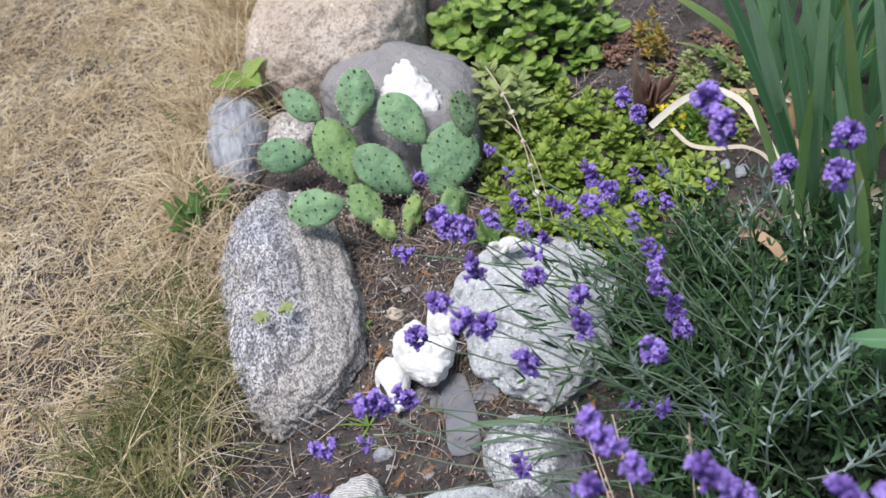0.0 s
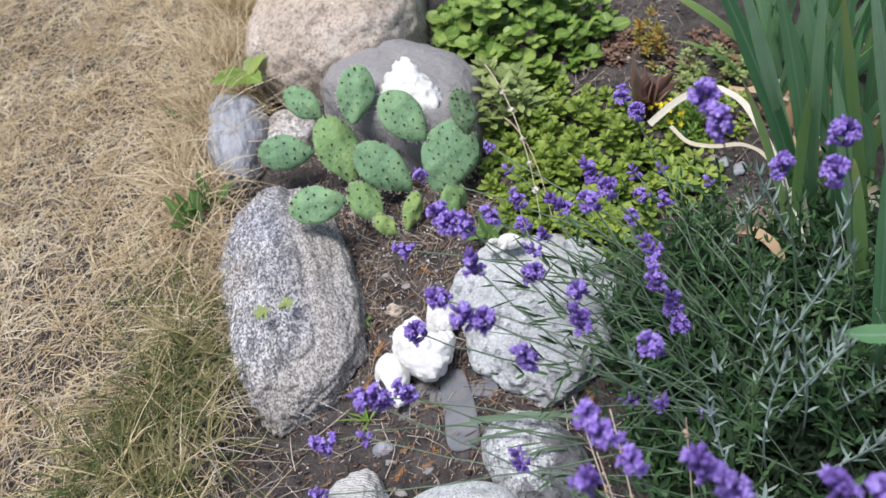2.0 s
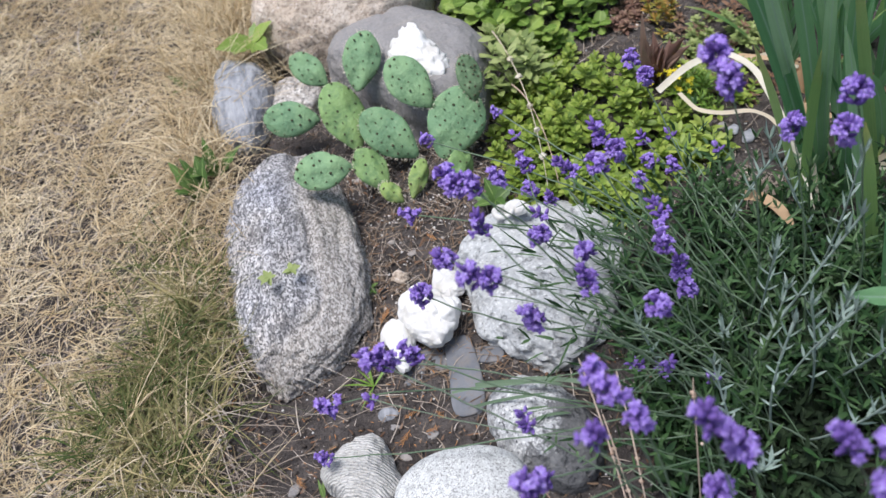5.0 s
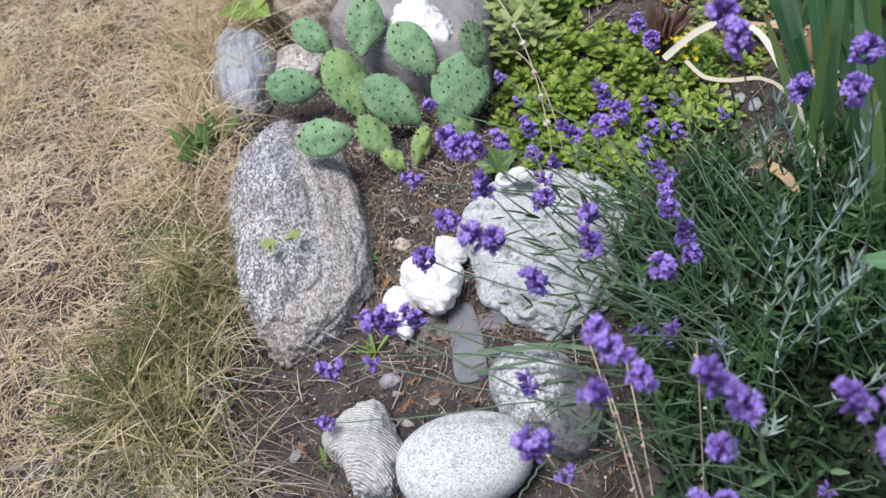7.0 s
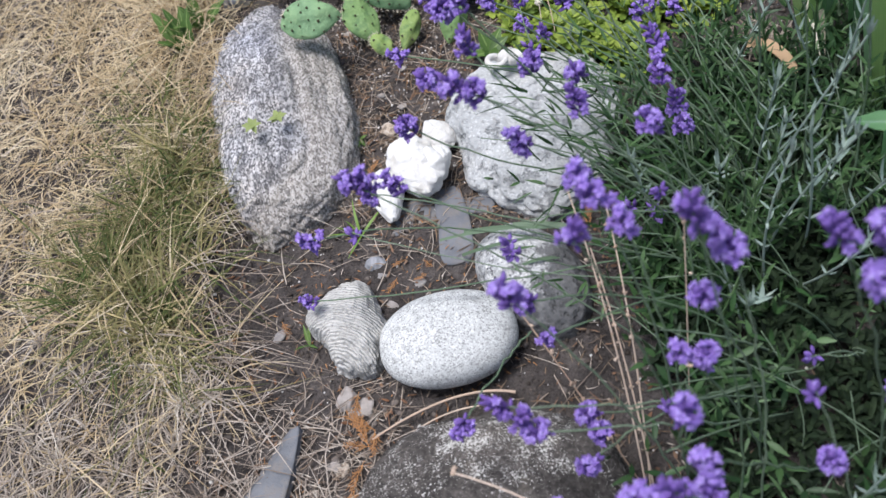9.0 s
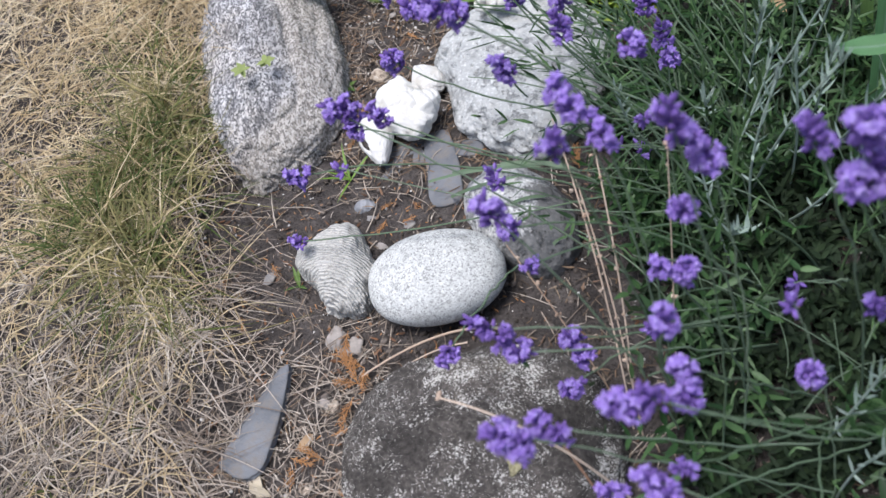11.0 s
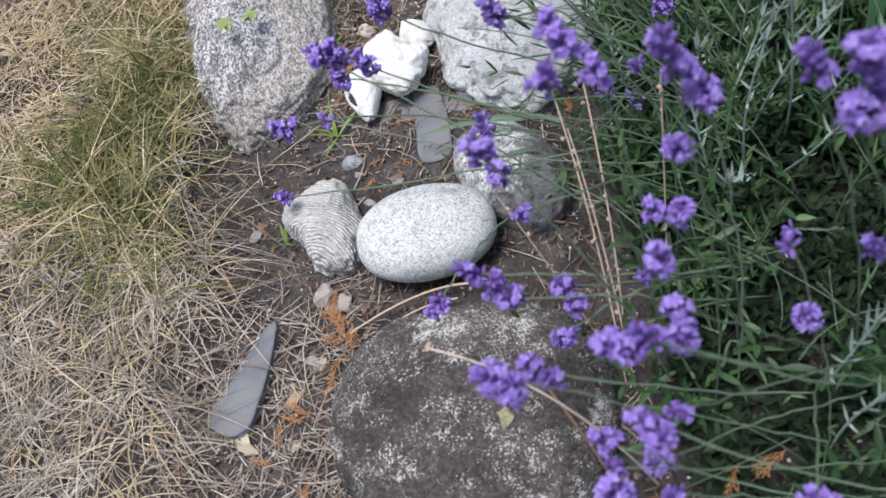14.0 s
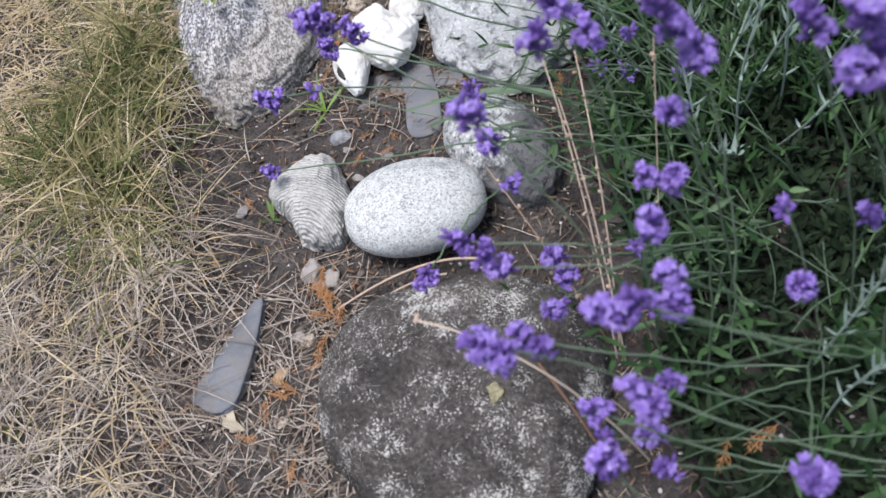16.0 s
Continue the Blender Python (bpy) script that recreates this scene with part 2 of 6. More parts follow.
def soil():
    k = Mat("soil", 0.95, 0.1)
    c = k.ramp(k.noise(24, 8, 0.68), (0.3, (0.045, 0.039, 0.036)), (0.55, (0.105, 0.092, 0.086)), (0.78, (0.19, 0.17, 0.157)))
    crumbs = k.cells(260)
    c = k.mix(k.ramp(k.noise(420, 2, 0.7), (0.62, 0.0), (0.75, 0.5)), c, (0.24, 0.20, 0.16))
    return k.done(c, [(k.noise(45, 8, 0.7), 0.9, 0.02), (crumbs, 0.5, 0.004)])


def straw(name, *tones, translucent=0.15):
    k = Mat(name, 0.75, 0.25)
    n = len(tones)
    c = k.ramp(k.island(), *[((i + 0.5) / n, t) for i, t in enumerate(tones)])
    c = k.mix(0.4, c, k.ramp(k.noise(8, 4), (0.32, tones[-1]), (0.52, tones[0]), (0.7, tones[2 % len(tones)])))
    return k.done(c, translucent=translucent)


def leafy(name, low, mid, high, translucent=0.2, rough=0.55, single=False, vein=None, tip=None, bump=0.0):
    k = Mat(name, rough, 0.35)
    c = k.ramp(k.single() if single else k.island(), (0.0, low), (0.5, mid), (1.0, high))
    c = k.mix(k.ramp(k.noise(60, 3), (0.35, 0.0), (0.75, 0.45)), c, k.mix(0.5, c, low))
    if vein:
        across = k.math("ABSOLUTE", k.math("SUBTRACT", k.along(0), 0.5))
        c = k.mix(k.ramp(across, (0.0, 0.7), (0.09, 0.0)), c, vein)
    if tip:
        c = k.mix(k.ramp(k.along(1), (0.7, 0.0), (1.0, 0.8)), c, tip)
    return k.done(c, [(k.noise(150, 3), bump, 0.002)] if bump else (), translucent=translucent)


M["sandstone"], M["slate"], M["blue"], M["lichen"], M["shell"], M["soil"] = stone_sand(), stone_grey(), stone_blue(), stone_lichen(), shell_white(), soil()
M["straw"] = straw("dry_grass", (0.41, 0.315, 0.19), (0.58, 0.475, 0.31), (0.76, 0.655, 0.465), (0.45, 0.33, 0.185))
M["green_grass"] = straw("green_grass", (0.048, 0.082, 0.020), (0.150, 0.150, 0.048), (0.46, 0.37, 0.19), (0.090, 0.105, 0.030))
M["litter"] = straw("litter", (0.12, 0.085, 0.06), (0.26, 0.17, 0.10), (0.40, 0.33, 0.25), (0.20, 0.13, 0.08))
M["cedar"] = straw("dry_cedar", (0.32, 0.15, 0.06), (0.54, 0.28, 0.11), (0.42, 0.22, 0.10))


# ---- builders ----
def part(name, data, material, parent=None, label="", smooth=True, kind=""):
    """Links a bmesh or a mesh as one object, under a thing or a part."""
    if isinstance(data, bmesh.types.BMesh):
        mesh = bpy.data.meshes.new(name)
        data.to_mesh(mesh)
        data.free()
    else:
        mesh = data
    for m in material if isinstance(material, (list, tuple)) else [material]:
        if len(mesh.materials) < 4 and m.name not in mesh.materials:
            mesh.materials.append(m)
    if smooth:
        mesh.polygons.foreach_set("use_smooth", [True] * len(mesh.polygons))
    ob = new(name, mesh)
    if parent:
        ob.parent = parent
    return tagged(ob, label, kind=kind)


def thing(name, at, label, category, group="", rz=0.0):
    ob = new(name)
    ob.empty_display_size = 0.02
    ob.matrix_basis = pose(*at, 0, 0, rz)
    return tagged(ob, label, category, group)


def np_mesh(name, verts, faces, uvs=None):
    """A mesh from arrays; faces is an (n, 4) array of indices."""
    mesh = bpy.data.meshes.new(name)
    faces = np.asarray(faces, np.int32)
    mesh.vertices.add(len(verts))
    mesh.vertices.foreach_set("co", np.asarray(verts, np.float32).ravel())
    n, w = faces.shape
    mesh.loops.add(n * w)
    mesh.loops.foreach_set("vertex_index", faces.ravel())
    mesh.polygons.add(n)
    mesh.polygons.foreach_set("loop_start", np.arange(0, n * w, w, dtype=np.int32))
    if uvs is not None:
        layer = mesh.uv_layers.new(name="UVMap")
        layer.data.foreach_set("uv", np.asarray(uvs, np.float32)[faces.ravel()].ravel())
    mesh.update(calc_edges=True)
    return mesh


def unit(v):
    v = np.asarray(v, float)
    return v / np.maximum(np.linalg.norm(v, axis=-1, keepdims=True), 1e-9)


GRASS = lambda s: np.minimum(1.0, 2.2 * (1 - s) + 0.08)  # noqa: E731
SPEAR = lambda s: np.sin(np.pi * (0.08 + 0.90 * s) ** 0.8) + 0.05  # noqa: E731
SPOON = lambda s: 0.25 + 0.75 * np.sin(np.pi * np.clip(s, 0, 1) ** 1.7) ** 0.8 * (s < 0.999)  # noqa: E731
ROUND = lambda s: np.sin(np.pi * np.clip(s, 0.02, 0.99) ** 0.85) ** 0.55 * (0.35 + 0.65 * np.clip(3 * s, 0, 1))  # noqa: E731
BROAD = lambda s: np.sqrt(np.clip(1 - (2 * np.clip(s, 0.03, 0.985) - 1.06) ** 2, 0, 1)) * (0.45 + 0.55 * np.clip(2.2 * s, 0, 1))  # noqa: E731
OVATE = lambda s: np.sin(np.pi * np.clip(s, 0.02, 0.985) ** 0.75) ** 0.9  # noqa: E731


def ribbons(name, base, way, side, length, width, bend, segs=3, shape=GRASS, fold=0.0):
    """Many blades in one mesh: each starts at base, runs along way, and is bent by bend towards its tip."""
    base, way, side, bend = (np.asarray(v, float) for v in (base, way, side, bend))
    n, cols = len(base), 3 if fold else 2
    length, width = np.broadcast_to(length, n)[:, None], np.broadcast_to(width, n)[:, None]
    up = unit(np.cross(side, way))
    rows, uv = [], []
    for i in range(segs + 1):
        s = i / segs
        mid = base + way * length * s + bend * length * s * s
        half = side * width * float(shape(np.float64(s))) * 0.5
        low = up * width * fold * float(shape(np.float64(s)))
        rows += [mid - half, mid - low, mid + half] if cols == 3 else [mid - half, mid + half]
        uv += [(c / (cols - 1), s) for c in range(cols)]
    per = cols * (segs + 1)
    verts = np.stack(rows, 1).reshape(-1, 3)
    one = np.array([[i * cols + c, i * cols + c + 1, (i + 1) * cols + c + 1, (i + 1) * cols + c] for i in range(segs) for c in range(cols - 1)])
    faces = (one[None] + (np.arange(n) * per)[:, None, None]).reshape(-1, 4)
    return np_mesh(name, verts, faces, np.tile(np.array(uv), (n, 1)))


def tube(name, points, radius, sides=6, tip=0.4):
    """A tapering round stem along a list of points."""
    pts = np.asarray(points, float)
    ways = unit(np.gradient(pts, axis=0))
    a = unit(np.cross(ways, (0.31, 0.17, 0.93)))
    b = np.cross(ways, a)
    r = radius * np.linspace(1, tip, len(pts))[:, None]
    rings = [pts + r * (np.cos(q) * a + np.sin(q) * b) for q in np.linspace(0, 2 * np.pi, sides, endpoint=False)]
    verts = np.stack(rings, 1).reshape(-1, 3)
    faces = [[i * sides + j, i * sides + (j + 1) % sides, (i + 1) * sides + (j + 1) % sides, (i + 1) * sides + j] for i in range(len(pts) - 1) for j in range(sides)]
    return np_mesh(name, verts, faces)


def arc(p0, p1, p2, n=12):
    """Points of a quadratic curve."""
    s = np.linspace(0, 1, n)[:, None]
    p0, p1, p2 = (np.asarray(p, float) for p in (p0, p1, p2))
    return (1 - s) ** 2 * p0 + 2 * s * (1 - s) * p1 + s * s * p2


def rock_mesh(name, dims, square=(2.2, 2.2), lobes=(), rough=((8, 0.05), (25, 0.018)), seed=0, sub=5, sink=0.35, slope=(0.0, 0.0), lean=(0.0, 0.0)):
    """A boulder: half-widths and height in dims, square: how boxy in plan and in height, lobes: (count, share, degrees) of its plan.
    slope tips its top plane, lean shifts its top."""
    bm = bmesh.new()
    bmesh.ops.create_icosphere(bm, subdivisions=sub, radius=1.0)
    a, b, h = dims
    off = Vector((seed * 3.17, seed * 1.31, seed * 2.73))
    for v in bm.verts:
        n = v.co.normalized()
        flat = math.hypot(n.x, n.y)
        q = math.atan2(n.y, n.x)
        ex, ez = square
        c, s = abs(math.cos(q)), abs(math.sin(q))
        rad = (c ** ex + s ** ex) ** (-1 / ex) * (1 + sum(k * math.cos(m * q - radians(d)) for m, k, d in lobes))
        g = (flat ** ez + abs(n.z) ** ez) ** (-1 / ez)
        x, y, z = n.x * g * rad, n.y * g * rad, n.z * g
        w = Vector((n.x, n.y, n.z)) + off
        push = sum(k * noise.fractal(w * f / 4, 0.9, 2.0, 4) for f, k in rough)
        z = z * h * (1 if z > 0 else sink)
        z += (slope[0] * x * a + slope[1] * y * b) * max(0.0, n.z)
        grow = 1 + push
        v.co = Vector((x * a * grow + lean[0] * max(z, 0), y * b * grow + lean[1] * max(z, 0), z * (1 + push)))
    return bm


def rock(name, label, material, at, dims, rz=0.0, rx=0.0, ry=0.0, group="garden stones", category="stone", **more):
    ob = part(name, rock_mesh(name, dims, **more), material)
    ob.matrix_basis = pose(*at, rx, ry, rz)
    return tagged(ob, label, category, group)


# ---- ground ----
def bed_edge(y):
    """The line where the lawn meets the stony bed."""
    back = 1 / (1 + np.exp(-(y - 0.66) / 0.03))
    middle = 1 / (1 + np.exp(-(y - 0.10) / 0.03))
    return -0.235 + 0.022 * middle + 0.04 * back + 0.012 * np.sin(9 * y + 0.4) + 0.055 * np.exp(-((y + 0.13) / 0.07) ** 2)


def ground_height(x, y):
    """Soft swells of the soil; the lawn lies a little higher than the bed."""
    lift = 0.014 / (1 + np.exp((x - bed_edge(y)) / 0.012))
    return lift + 0.004 * np.sin(17 * x + 1.0) * np.cos(13 * y) + 0.002 * np.sin(61 * x + 9 * y) * np.sin(53 * y)


def ground_sheet():
    near_x, near_y = np.arange(-1.3, 1.31, 0.012), np.arange(-1.2, 1.81, 0.012)
    far = np.array([3, 8, 25, 90, 300, 900.0])
    xs, ys = np.r_[-far[::-1], near_x, far], np.r_[-far[::-1], near_y, far]
    gx, gy = np.meshgrid(xs, ys)
    inside = (abs(gx) < 1.3) & (gy > -1.2) & (gy < 1.8)
    gz = np.where(inside, ground_height(gx, gy) + rng.normal(0, 0.0012, gx.shape), 0)
    verts = np.stack([gx, gy, gz], -1).reshape(-1, 3)
    w = len(xs)
    i, j = np.meshgrid(np.arange(len(ys) - 1), np.arange(w - 1), indexing="ij")
    faces = np.stack([i * w + j, i * w + j + 1, (i + 1) * w + j + 1, (i + 1) * w + j], -1).reshape(-1, 4)
    ob = part("ground", np_mesh("ground", verts, faces), M["soil"], kind="structure")
    return tagged(ob, "dark crumbly garden soil with fine litter", "ground")


ground_sheet()


def lawn_sheet():
    """The rest of the dry lawn, out to the horizon."""
    k = Mat("far_thatch", 0.9, 0.15)
    c = k.ramp(k.noise(60, 6, 0.75), (0.3, (0.14, 0.11, 0.07)), (0.55, (0.33, 0.265, 0.175)), (0.75, (0.50, 0.42, 0.29)))
    c = k.mix(k.ramp(k.noise(3, 4), (0.5, 0.0), (0.75, 0.5)), c, (0.24, 0.24, 0.11))
    skin = k.done(c, [(k.noise(120, 5, 0.8), 0.8, 0.01)])
    xs = np.array([-900, -200, -40, -8, -3, -1.6, -1.12, -0.24, 1.3, 3, 8, 40, 200, 900])
    ys = np.array([-900, -100, -10, -2, -1.2, -0.73, 0, 1, 1.73, 3, 10, 100, 900.0])
    gx, gy = np.meshgrid(xs, ys)
    verts = np.stack([gx, gy, 0.022 + 0 * gx], -1).reshape(-1, 3)
    w = len(xs)
    i, j = np.meshgrid(np.arange(len(ys) - 1), np.arange(w - 1), indexing="ij")
    faces = np.stack([i * w + j, i * w + j + 1, (i + 1) * w + j + 1, (i + 1) * w + j], -1)
    near_lawn = (xs[j] >= -1.12) & (xs[j] < -0.24) & (ys[i] >= -0.73) & (ys[i] < 1.73)
    bed = (xs[j] >= -0.24) & (xs[j] < 1.3) & (ys[i] >= -1.2) & (ys[i] < 1.73)
    faces = faces[~(near_lawn | bed)]
    tagged(part("lawn", np_mesh("lawn", verts, faces), skin, kind="structure"), "dry straw-coloured lawn beyond the bed", "lawn")


lawn_sheet()


def scatter_lawn(name, label, material, count, length, width, lie, keep, segs=3, y_range=(-0.75, 1.75), x_low=-1.15, lift=0.0):
    """Matted grass blades: lie is how flat they lie, keep(x, y) the share kept at a place."""
    x = rng.uniform(x_low, 0.0, count)
    y = rng.uniform(*y_range, count)
    ok = rng.random(count) < keep(x, y)
    x, y = x[ok], y[ok]
    n = len(x)
    z = ground_height(x, y) + rng.uniform(0, 1, n) ** 2 * lift
    turn = rng.uniform(0, 2 * np.pi, n)
    rise = np.clip(rng.normal(lie, 0.22, n), 0.02, 1.5)
    way = np.stack([np.cos(turn) * np.cos(rise), np.sin(turn) * np.cos(rise), np.sin(rise)], -1)
    side = unit(np.stack([-np.sin(turn), np.cos(turn), rng.normal(0, 0.5, n)], -1))
    bend = np.stack([rng.normal(0, 0.42, n), rng.normal(0, 0.42, n), -np.sin(rise) * rng.uniform(0.5, 1.0, n)], -1)
    mesh = ribbons(name, np.stack([x, y, z], -1), way, side, rng.uniform(*length, n), rng.uniform(*width, n), bend, segs)
    return tagged(part(name, mesh, material, kind="stuff"), label, "grass")


def lawn_share(x, y):
    return 1 / (1 + np.exp((x - bed_edge(y) + 0.012) / 0.014))

# ---- more materials ----
M["grey_straw"] = straw("grey_dry_grass", (0.25, 0.20, 0.16), (0.42, 0.355, 0.29), (0.62, 0.555, 0.475), (0.16, 0.125, 0.098))
M["blond"] = straw("blond_grass", (0.50, 0.385, 0.215), (0.68, 0.565, 0.365), (0.84, 0.745, 0.545), (0.36, 0.26, 0.14))
M["bleached"] = straw("bleached_grass", (0.40, 0.34, 0.275), (0.58, 0.515, 0.435), (0.76, 0.705, 0.62), (0.24, 0.19, 0.145))
M["sedum"] = leafy("stonecrop_leaf", (0.115, 0.185, 0.030), (0.245, 0.345, 0.055), (0.41, 0.49, 0.105), 0.30, 0.5)
M["bright_leaf"] = leafy("bright_leaf", (0.105, 0.190, 0.032), (0.190, 0.295, 0.055), (0.315, 0.42, 0.098), 0.25, 0.45, single=True, vein=(0.34, 0.46, 0.13), bump=0.3)
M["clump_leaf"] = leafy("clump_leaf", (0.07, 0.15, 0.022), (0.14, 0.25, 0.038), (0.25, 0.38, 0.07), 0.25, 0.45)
M["dull_leaf"] = leafy("dull_leaf", (0.15, 0.21, 0.060), (0.26, 0.32, 0.105), (0.39, 0.44, 0.18), 0.2, 0.6)
M["weed_leaf"] = leafy("weed_leaf", (0.06, 0.115, 0.03), (0.10, 0.185, 0.045), (0.17, 0.26, 0.07), 0.25, 0.5, single=True, vein=(0.3, 0.42, 0.14), bump=0.3)
M["lavender_leaf"] = leafy("lavender_leaf", (0.011, 0.033, 0.009), (0.028, 0.073, 0.021), (0.080, 0.150, 0.054), 0.04, 0.5)
M["lavender_silver"] = leafy("lavender_silver", (0.25, 0.335, 0.285), (0.36, 0.445, 0.39), (0.49, 0.565, 0.51), 0.15, 0.7)
M["lavender_young"] = leafy("lavender_young", (0.055, 0.115, 0.040), (0.100, 0.175, 0.072), (0.170, 0.250, 0.135), 0.08, 0.65)
# Lavender leaf again in near-black green: the bush's inner shade is painted in.
M["lavender_shade"] = leafy("lavender_leaf_shade", (0.007, 0.016, 0.006), (0.013, 0.028, 0.010), (0.026, 0.048, 0.018), 0.02, 0.8)
M["stem"] = leafy("flower_stem", (0.10, 0.155, 0.09), (0.145, 0.205, 0.13), (0.20, 0.26, 0.18), 0.0, 0.7, single=True)
M["dry_stem"] = leafy("dry_stem", (0.36, 0.25, 0.175), (0.47, 0.35, 0.265), (0.58, 0.48, 0.39), 0.0, 0.8, single=True)
M["brown_stem"] = leafy("brown_stem", (0.13, 0.075, 0.05), (0.17, 0.10, 0.065), (0.22, 0.13, 0.085), 0.0, 0.8, single=True)
M["calyx"] = leafy("lavender_calyx", (0.13, 0.075, 0.28), (0.21, 0.12, 0.44), (0.30, 0.185, 0.57), 0.18, 0.7)
M["corolla"] = leafy("lavender_corolla", (0.28, 0.17, 0.57), (0.38, 0.25, 0.70), (0.52, 0.40, 0.82), 0.3, 0.6)
M["iris"] = leafy("iris_leaf", (0.13, 0.32, 0.14), (0.25, 0.47, 0.225), (0.45, 0.65, 0.40), 0.40, 0.5, single=True, vein=(0.36, 0.50, 0.40))
M["iris_yellow"] = leafy("iris_leaf_yellowing", (0.19, 0.36, 0.12), (0.29, 0.47, 0.16), (0.40, 0.56, 0.22), 0.40, 0.45, single=True, tip=(0.45, 0.44, 0.16))
for skin in (M["iris"], M["iris_yellow"]):
    nodes, links = skin.node_tree.nodes, skin.node_tree.links
    bsdf = nodes["Principled BSDF"]
    bsdf.inputs["Roughness"].default_value, bsdf.inputs["Specular IOR Level"].default_value = 0.48, 0.5
    uv, split = nodes.new("ShaderNodeTexCoord"), nodes.new("ShaderNodeSeparateXYZ")
    lines, sine, bump = nodes.new("ShaderNodeMath"), nodes.new("ShaderNodeMath"), nodes.new("ShaderNodeBump")
    links.new(uv.outputs["UV"], split.inputs[0])
    lines.operation, sine.operation = "MULTIPLY", "SINE"
    lines.inputs[1].default_value = 85.0
    links.new(split.outputs[0], lines.inputs[0])
    links.new(lines.outputs[0], sine.inputs[0])
    links.new(sine.outputs[0], bump.inputs["Height"])
    bump.inputs["Strength"].default_value, bump.inputs["Distance"].default_value = 0.5, 0.0006
    links.new(bump.outputs[0], bsdf.inputs["Normal"])
    stretch, grain, tone, blend = nodes.new("ShaderNodeMapping"), nodes.new("ShaderNodeTexNoise"), nodes.new("ShaderNodeValToRGB"), nodes.new("ShaderNodeMix")
    stretch.inputs["Scale"].default_value = (26.0, 1.4, 1.0)
    links.new(uv.outputs["UV"], stretch.inputs[0])
    links.new(stretch.outputs[0], grain.inputs["Vector"])
    grain.inputs["Scale"].default_value, grain.inputs["Detail"].default_value = 1.0, 4.0
    tone.color_ramp.elements[0].position, tone.color_ramp.elements[0].color = 0.36, (0.66, 0.70, 0.66, 1)
    tone.color_ramp.elements[1].position, tone.color_ramp.elements[1].color = 0.64, (1.12, 1.10, 1.10, 1)
    links.new(grain.outputs["Fac"], tone.inputs[0])
    blend.data_type, blend.blend_type = "RGBA", "MULTIPLY"
    blend.inputs[0].default_value = 1.0
    links.new(bsdf.inputs["Base Color"].links[0].from_socket, blend.inputs[6])
    links.new(tone.outputs[0], blend.inputs[7])
    links.new(blend.outputs[2], bsdf.inputs["Base Color"])
M["pale_dry"] = leafy("pale_dry_leaf", (0.55, 0.47, 0.34), (0.66, 0.59, 0.46), (0.76, 0.71, 0.60), 0.25, 0.6, single=True)
M["tan_dry"] = leafy("tan_dry_leaf", (0.36, 0.22, 0.12), (0.46, 0.30, 0.17), (0.56, 0.40, 0.25), 0.2, 0.7, single=True)
M["withered"] = leafy("withered_leaf", (0.16, 0.088, 0.070), (0.25, 0.145, 0.115), (0.36, 0.25, 0.19), 0.2, 0.7)
M["red_leaf"] = leafy("red_leaf", (0.14, 0.075, 0.055), (0.22, 0.125, 0.09), (0.30, 0.20, 0.13), 0.15, 0.6)
M["orange_sedum"] = leafy("orange_stonecrop", (0.20, 0.24, 0.04), (0.38, 0.30, 0.06), (0.50, 0.22, 0.06), 0.2, 0.5)
M["yellow"] = leafy("yellow_petal", (0.62, 0.50, 0.02), (0.75, 0.62, 0.03), (0.85, 0.74, 0.06), 0.2, 0.6)
k = Mat("pale_pebble", 0.85, 0.25)
M["pebble"] = k.done(k.mix(k.ramp(k.noise(90, 5, 0.7), (0.3, 0.7), (0.6, 0.0)), k.ramp(k.single(), (0.0, (0.31, 0.285, 0.26)), (0.5, (0.38, 0.34, 0.31)), (1.0, (0.28, 0.28, 0.28))), (0.2, 0.18, 0.16)), [(k.noise(120, 4), 0.5, 0.003)])
M["scrap"] = straw("leaf_scraps", (0.10, 0.06, 0.04), (0.20, 0.12, 0.08), (0.32, 0.22, 0.15), (0.24, 0.12, 0.065))
M["clods"] = straw("soil_clods", (0.035, 0.028, 0.023), (0.075, 0.06, 0.05), (0.12, 0.10, 0.085), (0.20, 0.17, 0.15), translucent=0.0)
M["chips"] = straw("white_chips", (0.55, 0.53, 0.50), (0.68, 0.67, 0.64), (0.74, 0.73, 0.70), (0.40, 0.38, 0.35), translucent=0.0)


def cactus_skin(name, low, high, tint):
    k = Mat(name, 0.68, 0.25)
    c = k.ramp(k.single(), (0.0, low), (1.0, high))
    c = k.mix(k.ramp(k.noise(22, 4, 0.6), (0.4, 0.0), (0.75, 0.55)), c, tint)
    c = k.mix(k.ramp(k.noise(70, 5, 0.7), (0.38, 0.55), (0.52, 0.0)), c, (0.085, 0.155, 0.075))
    c = k.mix(k.ramp(k.noise(170, 3, 0.6), (0.55, 0.0), (0.75, 0.28)), c, (0.36, 0.43, 0.27))
    return k.done(c, [(k.noise(26, 4), 0.7, 0.012), (k.noise(320, 2), 0.15, 0.0008)])


M["cactus"] = cactus_skin("cactus_skin", (0.125, 0.24, 0.135), (0.185, 0.315, 0.165), (0.23, 0.35, 0.155))
M["cactus_pale"] = cactus_skin("cactus_skin_pale", (0.15, 0.265, 0.105), (0.20, 0.32, 0.115), (0.28, 0.39, 0.14))
M["cactus_dark"] = cactus_skin("cactus_skin_dark", (0.09, 0.15, 0.085), (0.12, 0.19, 0.10), (0.15, 0.22, 0.11))
M["cactus_old"] = cactus_skin("cactus_skin_old", (0.17, 0.27, 0.075), (0.23, 0.33, 0.10), (0.33, 0.35, 0.13))
M["areole"] = Mat("areole", 0.9, 0.1).done((0.085, 0.085, 0.052))


